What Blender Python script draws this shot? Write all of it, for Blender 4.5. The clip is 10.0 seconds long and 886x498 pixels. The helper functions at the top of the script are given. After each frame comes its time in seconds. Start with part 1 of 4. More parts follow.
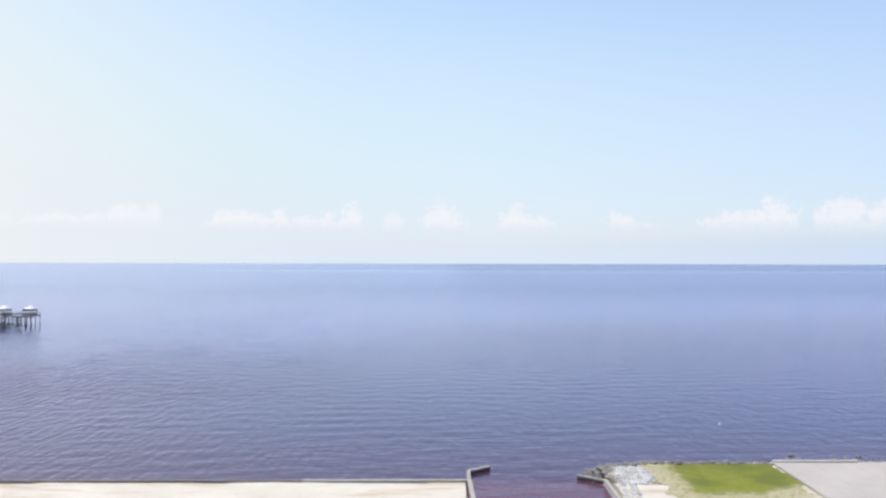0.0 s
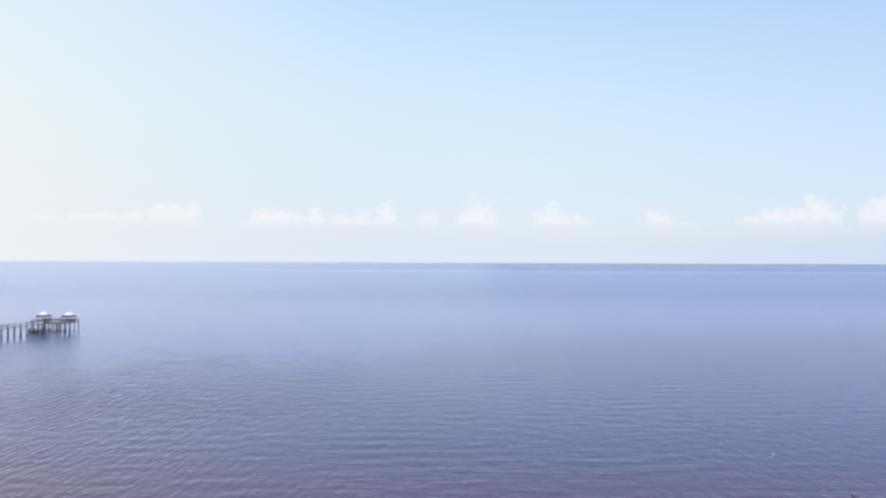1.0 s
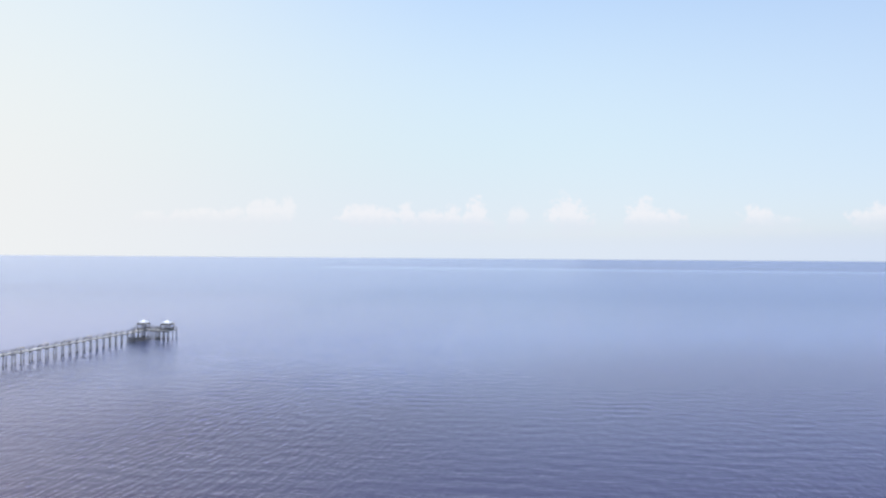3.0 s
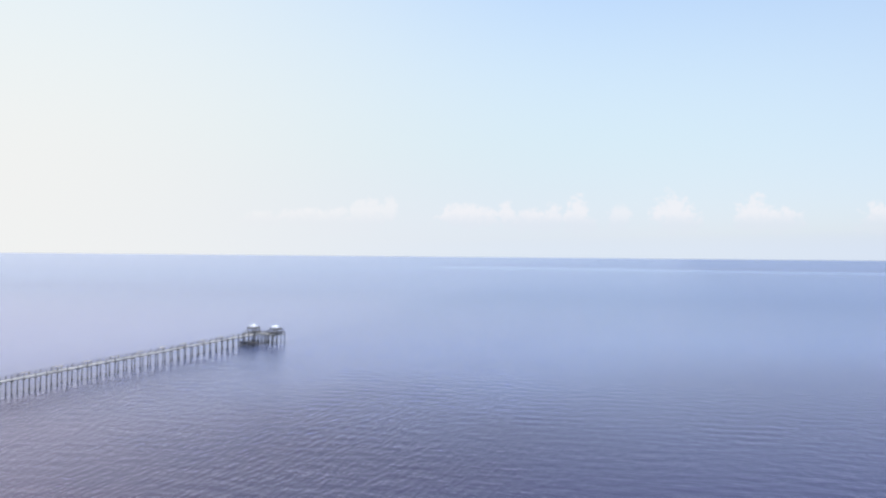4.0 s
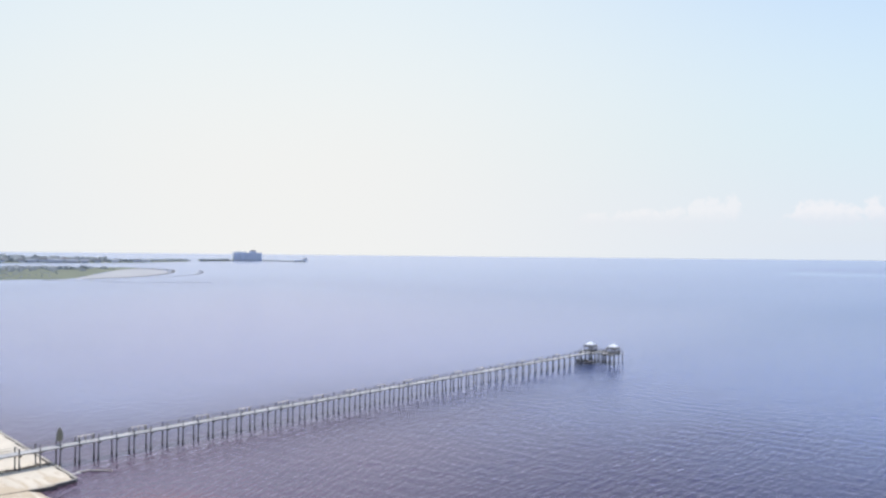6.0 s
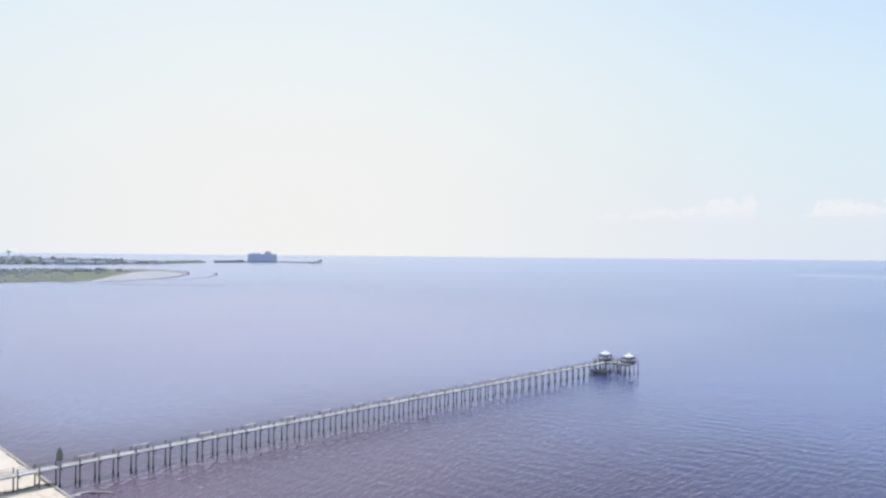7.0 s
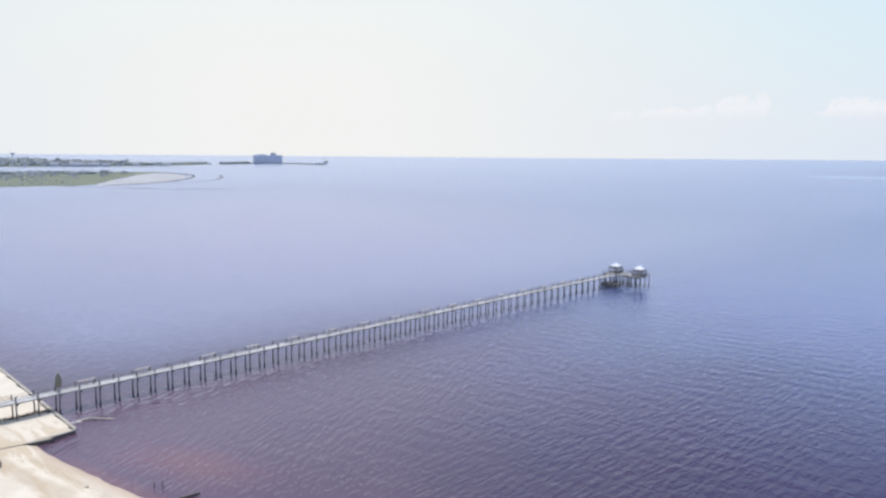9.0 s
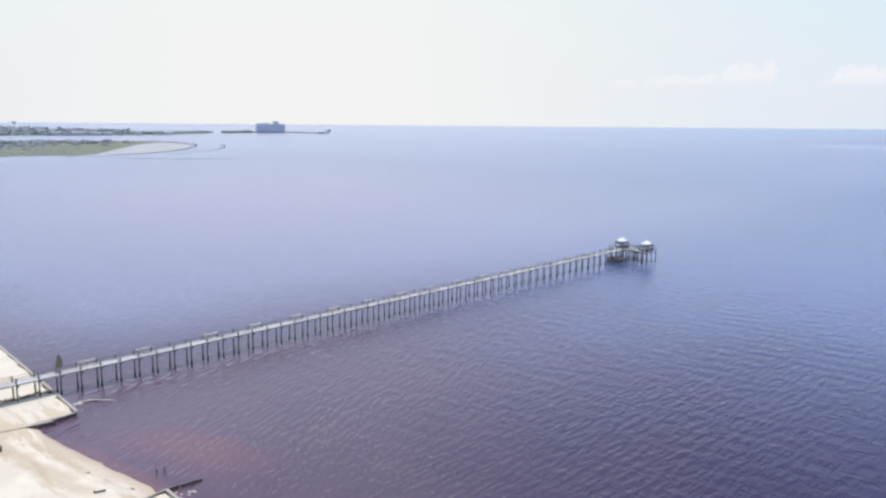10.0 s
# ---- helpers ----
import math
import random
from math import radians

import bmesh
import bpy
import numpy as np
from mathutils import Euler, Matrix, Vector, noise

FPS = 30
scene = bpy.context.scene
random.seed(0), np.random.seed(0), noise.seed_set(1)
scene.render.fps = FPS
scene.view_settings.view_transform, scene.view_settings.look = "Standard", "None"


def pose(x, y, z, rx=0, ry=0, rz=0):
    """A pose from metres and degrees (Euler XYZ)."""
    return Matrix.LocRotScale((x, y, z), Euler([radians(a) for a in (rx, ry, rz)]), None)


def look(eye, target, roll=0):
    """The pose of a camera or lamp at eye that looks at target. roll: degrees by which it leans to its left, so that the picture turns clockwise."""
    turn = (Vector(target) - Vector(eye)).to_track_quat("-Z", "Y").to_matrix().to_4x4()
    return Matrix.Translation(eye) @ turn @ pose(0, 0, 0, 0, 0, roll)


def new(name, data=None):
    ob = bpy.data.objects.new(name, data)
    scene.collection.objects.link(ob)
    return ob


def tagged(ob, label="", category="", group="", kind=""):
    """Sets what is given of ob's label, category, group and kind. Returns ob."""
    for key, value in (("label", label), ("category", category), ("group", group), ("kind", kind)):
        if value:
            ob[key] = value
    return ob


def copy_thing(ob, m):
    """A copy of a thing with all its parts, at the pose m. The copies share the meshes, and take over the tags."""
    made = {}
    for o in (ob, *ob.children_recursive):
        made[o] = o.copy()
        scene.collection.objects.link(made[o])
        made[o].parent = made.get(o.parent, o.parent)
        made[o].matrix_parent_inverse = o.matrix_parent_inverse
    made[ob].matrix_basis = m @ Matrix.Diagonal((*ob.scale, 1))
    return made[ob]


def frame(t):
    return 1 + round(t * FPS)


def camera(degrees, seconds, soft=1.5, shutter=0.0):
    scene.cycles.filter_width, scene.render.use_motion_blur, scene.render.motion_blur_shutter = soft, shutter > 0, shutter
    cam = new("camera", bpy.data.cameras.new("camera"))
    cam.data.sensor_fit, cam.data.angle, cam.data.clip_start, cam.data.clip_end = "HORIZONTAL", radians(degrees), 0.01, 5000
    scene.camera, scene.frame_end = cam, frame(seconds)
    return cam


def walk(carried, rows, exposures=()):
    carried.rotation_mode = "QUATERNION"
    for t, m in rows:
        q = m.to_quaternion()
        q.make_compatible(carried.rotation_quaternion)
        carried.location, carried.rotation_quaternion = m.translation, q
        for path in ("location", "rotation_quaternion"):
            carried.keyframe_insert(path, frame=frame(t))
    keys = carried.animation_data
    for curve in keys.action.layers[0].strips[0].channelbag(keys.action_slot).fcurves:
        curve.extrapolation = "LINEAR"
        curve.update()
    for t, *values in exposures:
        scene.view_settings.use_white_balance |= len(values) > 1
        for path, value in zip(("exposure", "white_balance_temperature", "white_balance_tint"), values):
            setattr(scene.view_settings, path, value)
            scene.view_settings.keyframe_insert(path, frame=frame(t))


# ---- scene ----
cam = camera(60, 10.0, soft=2.6)

# seconds, eye, heading to the left of the sea axis, tilt, lean
PATH = [
    (0.0, (166.31, -90.83, 25.16), 0.556, 0.808, 0.142),
    (0.5, (166.20, -88.80, 26.79), 1.625, 0.759, 0.179),
    (1.0, (165.88, -86.51, 28.35), 3.160, 0.699, 0.212),
    (1.5, (165.36, -83.95, 29.82), 4.701, 0.610, 0.261),
    (2.0, (164.65, -81.21, 31.23), 6.133, 0.505, 0.318),
    (2.5, (163.72, -78.47, 32.65), 7.629, 0.397, 0.378),
    (2.7, (163.28, -77.40, 33.22), 8.578, 0.357, 0.401),
    (3.8, (160.17, -71.66, 36.36), 14.937, 0.181, 0.508),
    (4.0, (159.47, -70.62, 36.92), 17.284, 0.156, 0.531),
    (4.2, (158.72, -69.59, 37.47), 19.435, 0.134, 0.550),
    (4.5, (157.54, -68.06, 38.28), 23.172, 0.107, 0.574),
    (4.7, (156.75, -67.05, 38.81), 25.389, 0.096, 0.577),
    (5.0, (155.60, -65.57, 39.61), 29.576, 0.084, 0.572),
    (5.2, (154.90, -64.61, 40.14), 32.214, 0.077, 0.538),
    (5.3, (154.57, -64.13, 40.41), 33.765, 0.076, 0.526),
    (5.5, (153.96, -63.18, 40.95), 37.110, 0.068, 0.509),
    (5.7, (153.41, -62.23, 41.49), 40.133, 0.064, 0.527),
    (5.8, (153.16, -61.77, 41.77), 41.116, 0.058, 0.544),
    (6.0, (152.68, -60.84, 42.33), 41.889, 0.049, 0.578),
    (6.2, (152.24, -59.93, 42.89), 42.303, 0.039, 0.591),
    (7.3, (149.55, -55.43, 45.89), 43.062, 0.075, 0.489),
    (7.5, (148.98, -54.73, 46.34), 43.127, 0.083, 0.472),
    (8.0, (147.51, -53.14, 47.29), 43.287, 0.123, 0.442),
    (8.5, (146.04, -51.77, 48.01), 43.375, 0.147, 0.432),
    (8.6, (145.75, -51.52, 48.14), 43.387, 0.084, 0.435),
    (8.7, (145.46, -51.28, 48.27), 43.397, -0.342, 0.439),
    (8.8, (145.17, -51.04, 48.39), 43.411, -2.832, 0.442),
    (8.9, (144.89, -50.81, 48.52), 43.426, -5.104, 0.444),
    (9.0, (144.61, -50.58, 48.65), 43.445, -7.380, 0.449),
    (9.1, (144.33, -50.36, 48.78), 43.471, -9.479, 0.447),
    (9.2, (144.06, -50.14, 48.92), 43.495, -9.729, 0.450),
    (9.4, (143.52, -49.71, 49.21), 43.537, -9.718, 0.451),
    (9.5, (143.26, -49.51, 49.36), 43.563, -9.711, 0.449),
    (9.7, (142.77, -49.11, 49.68), 43.553, -9.704, 0.458),
    (10.0, (142.09, -48.55, 50.19), 43.673, -9.699, 0.478),
]


def aim(eye, heading, tilt, lean):
    a, b = radians(heading), radians(tilt)
    ahead = Vector((-math.sin(a) * math.cos(b), math.cos(a) * math.cos(b), math.sin(b)))
    return look(eye, Vector(eye) + ahead * 10, lean)


walk(cam, [(t, aim(e, h, b, r)) for t, e, h, b, r in PATH],
     exposures=[(0.0, 0.57), (2.5, 0.55), (5.0, 0.53), (8.0, 0.53), (10.0, 0.55)])

# ---- light ----
SUN_AZ, SUN_EL = radians(-54), radians(71)   # azimuth from +Y towards +X
sun_way = Vector((math.sin(SUN_AZ) * math.cos(SUN_EL), math.cos(SUN_AZ) * math.cos(SUN_EL), math.sin(SUN_EL)))
lamp = bpy.data.lights.new("sun", "SUN")
lamp.energy, lamp.angle, lamp.color = 1.88, radians(0.6), (1.0, 0.95, 0.87)
sun = new("sun", lamp)
sun.matrix_world = look(sun_way * 100, (0, 0, 0))


class Nodes:
    """Short hand for building node trees."""

    def __init__(self, tree):
        self.t = tree
        self.t.nodes.clear()

    def add(self, kind, **inputs):
        n = self.t.nodes.new("ShaderNode" + kind)
        for k, v in inputs.items():
            self.set(n, k, v)
        return n

    def set(self, n, k, v):
        sock = n.inputs[int(k[1:])] if k[0] == "i" and k[1:].isdigit() else n.inputs[k.replace("_", " ")]
        if isinstance(v, bpy.types.NodeSocket):
            self.t.links.new(v, sock)
        else:
            sock.default_value = v

    def math(self, op, a, b=0.0, c=0.0, clamp=False):
        n = self.add("Math", i0=a, i1=b, i2=c)
        n.operation, n.use_clamp = op, clamp
        return n.outputs[0]

    def noise(self, vec, scale, detail=3.0, rough=0.5):
        n = self.add("TexNoise", Vector=vec, Scale=scale, Detail=detail, Roughness=rough)
        return n.outputs[0]

    def span(self, v, a, b, lo=0.0, hi=1.0):
        n = self.add("MapRange", Value=v, From_Min=a, From_Max=b, To_Min=lo, To_Max=hi)
        n.interpolation_type = "SMOOTHSTEP"
        return n.outputs[0]

    def mix(self, f, a, b, blend="MIX"):
        n = self.t.nodes.new("ShaderNodeMix")
        n.data_type, n.blend_type = "RGBA", blend
        for k, v in ((0, f), (6, a), (7, b)):
            if isinstance(v, bpy.types.NodeSocket):
                self.t.links.new(v, n.inputs[k])
            else:
                n.inputs[k].default_value = v if k == 0 or len(v) == 4 else (*v, 1)
        return n.outputs[2]


# ---- sky, with a low bank of fair-weather cloud over the sea ----
world = bpy.data.worlds.new("sky")
scene.world = world
world.use_nodes = True
W = Nodes(world.node_tree)
way = W.add("TexCoord").outputs["Generated"]
sep = W.add("SeparateXYZ", Vector=way)
sky = W.add("TexSky")
sky.sky_type, sky.sun_disc = "NISHITA", False
sky.sun_elevation, sky.sun_rotation = SUN_EL, SUN_AZ
sky.air_density, sky.dust_density, sky.ozone_density = 1.0, 1.0, 3.0
bearing = W.math("MULTIPLY", W.math("ARCTAN2", sep.outputs[0], sep.outputs[1]), 57.2958)
height = W.math("MULTIPLY", W.math("ARCSINE", sep.outputs[2]), 57.2958)
# white sea haze, warm towards the sun and bluer away from it
aside = W.math("ABSOLUTE", W.math("SUBTRACT", bearing, math.degrees(SUN_AZ)))
glow = W.span(aside, 50.0, 2.0)
haze_sun = W.mix(W.span(height, 4.0, 22.0), (4.52, 4.55, 4.50), (4.30, 4.64, 4.55))
haze_away = W.mix(W.span(height, 1.0, 9.0), (3.72, 4.10, 4.62), (3.55, 4.22, 4.55))
haze_away = W.mix(W.span(aside, 50.0, 95.0), haze_away, (3.10, 3.62, 4.55))
haze = W.mix(glow, haze_away, haze_sun)
thick = W.math("MULTIPLY", W.span(height, W.math("MULTIPLY_ADD", glow, 30.0, 31.0), 4.0), W.span(aside, 105.0, 20.0, 0.62, 1.0))
thick = W.math("MAXIMUM", thick, W.span(height, 5.0, 0.3))
hazy = W.mix(thick, sky.outputs[0], haze)
near_sun = W.add("VectorMath", i0=way, i1=sun_way)
near_sun.operation = "DOT_PRODUCT"
aureole = W.math("ADD", W.span(near_sun.outputs["Value"], 0.78, 1.02, 0.0, 7.0), W.math("MULTIPLY", glow, W.span(near_sun.outputs["Value"], 0.60, 0.92, 0.0, 3.0)))
hazy = W.mix(1.0, hazy, W.add("CombineXYZ", X=aureole, Y=aureole, Z=aureole).outputs[0], "ADD")
# clouds: flat-based heaps of fair-weather cloud, their tops torn by fine noise
tuft = W.noise(way, 120.0, 7.0, 0.68)
fray = W.noise(way, 38.0, 3.0, 0.55)
bearing = W.math("ADD", bearing, W.math("MULTIPLY", W.math("SUBTRACT", fray, 0.5), 2.6))
height = W.math("ADD", height, W.math("MULTIPLY", W.math("SUBTRACT", tuft, 0.5), 0.9))


def heaps(rows, worn):
    """Cover by domes: bearing right of the sea axis, base, half width, rise, in degrees."""
    best = None
    for a0, base, wide, tall in rows:
        dx = W.math("DIVIDE", W.math("SUBTRACT", bearing, a0), wide)
        up = W.math("SUBTRACT", height, base)
        dy = W.math("ADD", W.math("DIVIDE", W.math("MAXIMUM", up, 0.0), tall), W.math("MULTIPLY", W.math("MAXIMUM", W.math("MULTIPLY", up, -1.0), 0.0), 1.7))
        c = W.math("SUBTRACT", 1.0, W.math("ADD", W.math("MULTIPLY", dx, dx), W.math("MULTIPLY", dy, dy)))
        best = c if best is None else W.math("MAXIMUM", best, c)
    best = W.math("ADD", best, W.math("MULTIPLY", W.math("SUBTRACT", tuft, 0.5), 3.6))
    return W.span(best, worn, worn + 0.75)


# the heaps that stand out white, and the thin ones between them
bold = heaps([(-12.6, 2.3, 0.85, 1.5), (-15.6, 2.3, 2.5, 1.35), (-9.3, 2.0, 0.8, 1.6), (-10.8, 2.0, 1.5, 1.35), (-7.2, 2.0, 1.25, 2.4), (-0.5, 1.9, 1.75, 2.5),
              (4.9, 2.0, 1.3, 2.2), (6.6, 1.9, 1.6, 1.4), (12.4, 1.9, 1.3, 1.6), (20.4, 2.2, 2.6, 1.4), (22.6, 2.3, 1.7, 2.3),
              (26.8, 2.2, 2.0, 2.2), (29.6, 2.3, 1.8, 1.8), (34.0, 2.2, 2.2, 1.6)], -0.15)
faint = heaps([(-23.0, 2.3, 1.7, 1.6), (-21.4, 2.7, 0.9, 1.5), (-22.6, 2.4, 0.8, 1.0), (-25.4, 2.2, 1.3, 1.1), (-23.9, 2.9, 0.5, 0.5), (-4.3, 1.9, 1.0, 1.7), (13.8, 1.9, 1.8, 0.9), (-27.5, 2.2, 2.0, 1.0), (-30.5, 2.1, 1.6, 0.8), (-25.0, 1.6, 3.0, 0.5)], -0.1)
cover = W.math("MAXIMUM", W.math("MULTIPLY", bold, 0.74), W.math("MULTIPLY", faint, 0.55))
cover = W.math("MULTIPLY", cover, W.span(height, 1.5, 3.1, 0.4, 1.0))
lit = W.mix(glow, (4.62, 4.58, 4.80), (4.95, 4.85, 4.80))
lit = W.mix(W.span(height, 3.0, 1.9), lit, W.mix(glow, (3.85, 4.05, 4.55), (4.45, 4.45, 4.50)))
cloudy = W.mix(cover, hazy, lit)
W.add("OutputWorld", Surface=W.add("Background", Color=cloudy, Strength=0.135).outputs[0])


# ---- materials ----
def material(name, base, base2, scale, rough=0.8, bump=0.0, fine=6.0, metal=0.0, per_object=0.0, blotch=None):
    """A surface with two scales of variation between two tones, and a fine relief."""
    m = bpy.data.materials.new(name)
    m.use_nodes = True
    n = Nodes(m.node_tree)
    pos = n.add("TexCoord").outputs["Object"] if per_object == 0 else n.add("NewGeometry").outputs["Position"]
    big, small = n.noise(pos, scale, 4.0, 0.6), n.noise(pos, scale * fine, 3.0, 0.6)
    f = n.math("ADD", n.math("MULTIPLY", n.span(big, 0.3, 0.7), 0.6), n.math("MULTIPLY", small, 0.4))
    col = n.mix(f, base, base2)
    if blotch:
        col = n.mix(n.span(n.noise(pos, scale * 0.27, 5.0, 0.65), 0.52, 0.72), col, blotch)
    if per_object:
        rnd = n.add("ObjectInfo").outputs["Random"]
        v = n.math("ADD", n.math("MULTIPLY", rnd, per_object), 1.0 - per_object / 2)
        col = n.mix(1.0, col, n.add("CombineXYZ", X=v, Y=v, Z=v).outputs[0], "MULTIPLY")
    p = n.add("BsdfPrincipled", Base_Color=col, Roughness=rough, Metallic=metal)
    if bump:
        b = n.add("Bump", Height=small, Strength=min(bump, 1.0), Distance=0.05)
        n.set(p, "Normal", b.outputs[0])
    n.add("OutputMaterial", Surface=p.outputs[0])
    return m


def water_material():
    """Tannin-stained sea: a body with some sky sheen painted in, under a tinted mirror of sky, broken by two crossing
    trains of ripples.
    """
    m = bpy.data.materials.new("sea_water")
    m.use_nodes = True
    n = Nodes(m.node_tree)
    pos = n.add("NewGeometry").outputs["Position"]
    s = n.add("SeparateXYZ", Vector=pos)
    x, y = s.outputs[0], s.outputs[1]
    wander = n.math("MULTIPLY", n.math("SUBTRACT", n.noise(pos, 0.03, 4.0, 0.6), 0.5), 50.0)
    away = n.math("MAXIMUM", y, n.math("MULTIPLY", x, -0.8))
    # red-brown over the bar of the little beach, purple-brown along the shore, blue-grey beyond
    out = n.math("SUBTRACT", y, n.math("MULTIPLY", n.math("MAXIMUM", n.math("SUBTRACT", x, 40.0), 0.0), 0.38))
    # the far blue also holds sky reflection put into the body colour
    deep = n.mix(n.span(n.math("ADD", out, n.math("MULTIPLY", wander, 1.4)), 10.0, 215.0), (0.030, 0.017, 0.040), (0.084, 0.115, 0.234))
    # body darkened on the right, standing in for weaker sky reflection
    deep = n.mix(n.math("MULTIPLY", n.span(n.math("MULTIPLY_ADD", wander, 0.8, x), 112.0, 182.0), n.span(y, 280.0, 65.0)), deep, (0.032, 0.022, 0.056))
    # paler behind the pier: sunward sky sheen put into the body colour
    sheen_lee = n.math("MULTIPLY", n.span(n.math("MULTIPLY_ADD", wander, 0.5, x), 12.0, -70.0), n.span(y, 1200.0, 150.0))
    deep = n.mix(n.math("MULTIPLY", sheen_lee, 0.8), deep, (0.155, 0.178, 0.290))
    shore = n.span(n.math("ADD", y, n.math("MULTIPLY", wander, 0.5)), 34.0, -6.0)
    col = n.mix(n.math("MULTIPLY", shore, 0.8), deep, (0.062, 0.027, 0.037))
    # paler body colour inshore, between pier and long seawall
    pale_inshore = n.math("MULTIPLY", n.span(n.math("ADD", x, wander), 105.0, 20.0), n.math("MULTIPLY", n.span(n.math("ADD", y, wander), 140.0, 0.0), n.span(n.math("MULTIPLY_ADD", wander, 0.5, x), -14.0, 10.0)))
    col = n.mix(n.math("MULTIPLY", pale_inshore, 0.8), col, (0.106, 0.070, 0.100))
    bar = n.math("MULTIPLY", n.span(n.math("ABSOLUTE", n.math("SUBTRACT", n.math("MULTIPLY_ADD", wander, 0.25, y), n.math("MULTIPLY_ADD", x, 0.32, -7.0))), 8.0, 0.5), n.span(n.math("ABSOLUTE", n.math("SUBTRACT", x, 38.0)), 19.0, 1.0))
    fringe = n.span(n.math("SUBTRACT", y, n.span(x, 14.0, 50.0, -8.9, -5.0)), 3.2, 0.4)
    bar = n.math("MAXIMUM", bar, n.math("MULTIPLY", fringe, n.span(x, 16.0, 30.0)))
    col = n.mix(n.math("MULTIPLY", bar, 0.45), col, (0.175, 0.072, 0.068))

    def ripples(turn, long, short, detail):
        mp = n.add("Mapping", Vector=pos, Rotation=(0, 0, radians(turn)), Scale=(long, short, 1.0))
        mp.vector_type = "TEXTURE"
        return n.noise(mp.outputs[0], 1.0, detail, 0.5)

    # the short train bends round towards the beach
    bent = n.span(x, 85.0, 35.0)
    cross = n.math("ADD", n.math("MULTIPLY", ripples(90, 4.0, 1.12, 1.5), n.math("SUBTRACT", 1.0, bent)), n.math("MULTIPLY", ripples(116, 4.0, 1.12, 1.5), bent))
    wave = ripples(3, 5.5, 1.5, 2.0)
    fine = ripples(-35, 1.2, 0.6, 2.0)
    gusts = n.span(ripples(10, 60.0, 16.0, 3.0), 0.35, 0.65)
    h = n.math("ADD", n.math("ADD", n.math("MULTIPLY", cross, n.span(x, 150.0, 85.0, 0.085, 0.31)), n.math("MULTIPLY", wave, n.span(x, 150.0, 85.0, 0.085, 0.13))), n.math("MULTIPLY", fine, n.span(x, 150.0, 85.0, 0.06, 0.105)))
    # calmer in the lee of the pier
    h = n.math("MULTIPLY", h, n.span(x, -6.0, 9.0, 0.5, 1.0))
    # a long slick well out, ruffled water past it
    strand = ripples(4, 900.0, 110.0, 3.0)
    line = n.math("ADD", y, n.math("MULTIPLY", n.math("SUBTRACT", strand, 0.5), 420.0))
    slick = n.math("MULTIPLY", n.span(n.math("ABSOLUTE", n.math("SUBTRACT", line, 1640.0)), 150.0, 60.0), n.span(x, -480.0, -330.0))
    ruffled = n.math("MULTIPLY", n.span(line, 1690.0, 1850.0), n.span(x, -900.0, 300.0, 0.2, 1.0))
    steep = n.math("MULTIPLY", n.math("MULTIPLY_ADD", gusts, 0.35, 0.8), n.span(away, 70.0, 600.0, 1.0, 0.10))
    b = n.add("Bump", Height=h, Strength=steep, Distance=1.0)
    rough = n.span(away, 60.0, 700.0, 0.11, 0.24)
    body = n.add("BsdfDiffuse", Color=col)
    # the reflection is tinted blue, standing in for a bluer sky overhead
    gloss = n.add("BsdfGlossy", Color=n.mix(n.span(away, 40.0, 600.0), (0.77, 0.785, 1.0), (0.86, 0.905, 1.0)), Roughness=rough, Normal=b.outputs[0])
    gloss.distribution = "MULTI_GGX"
    face = n.add("Fresnel", IOR=1.36, Normal=b.outputs[0])
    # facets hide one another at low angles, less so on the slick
    # an added patch where the sky's reflection is simply held down
    dim_patch = n.math("MULTIPLY", n.span(n.math("ABSOLUTE", n.math("SUBTRACT", x, 104.0)), 58.0, 12.0), n.math("MULTIPLY", n.span(n.math("MULTIPLY_ADD", wander, 0.3, y), 165.0, 75.0), n.span(n.math("MULTIPLY_ADD", wander, 0.3, y), 30.0, 58.0)))
    # sky reflection boosted near the shore and dimmed towards the right
    shown = n.math("MULTIPLY", n.span(away, 40.0, 600.0, 1.30, 0.66), n.math("MULTIPLY_ADD", slick, 0.16, n.math("MULTIPLY_ADD", ruffled, -0.12, n.math("MULTIPLY_ADD", dim_patch, -0.13, n.span(x, 105.0, 240.0, 1.0, 0.86)))))
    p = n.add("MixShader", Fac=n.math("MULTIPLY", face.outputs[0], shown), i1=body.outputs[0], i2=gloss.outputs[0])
    n.add("OutputMaterial", Surface=p.outputs[0])
    return m


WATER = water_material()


def pile_material():
    """Treated round timber, black and wet with weed up to an uneven tide line."""
    m = bpy.data.materials.new("pile_timber")
    m.use_nodes = True
    n = Nodes(m.node_tree)
    pos = n.add("NewGeometry").outputs["Position"]
    s = n.add("SeparateXYZ", Vector=pos)
    small = n.noise(pos, 5.0, 4.0, 0.6)
    grain = n.noise(n.add("Mapping", Vector=pos, Scale=(9.0, 9.0, 0.7)).outputs[0], 1.0, 4.0, 0.6)
    col = n.mix(n.span(grain, 0.3, 0.7), (0.085, 0.078, 0.078), (0.165, 0.152, 0.15))
    rnd = n.math("MULTIPLY_ADD", n.add("ObjectInfo").outputs["Random"], 0.4, 0.8)
    col = n.mix(1.0, col, n.add("CombineXYZ", X=rnd, Y=rnd, Z=rnd).outputs[0], "MULTIPLY")
    weed = n.span(n.math("ADD", s.outputs[2], n.math("MULTIPLY", small, 0.5)), 1.05, 0.75)
    col = n.mix(weed, col, (0.018, 0.017, 0.016))
    p = n.add("BsdfPrincipled", Base_Color=col, Roughness=n.math("MULTIPLY_ADD", weed, -0.4, 0.88))
    n.set(p, "Normal", n.add("Bump", Height=n.math("ADD", grain, small), Strength=0.4, Distance=0.03).outputs[0])
    n.add("OutputMaterial", Surface=p.outputs[0])
    return m


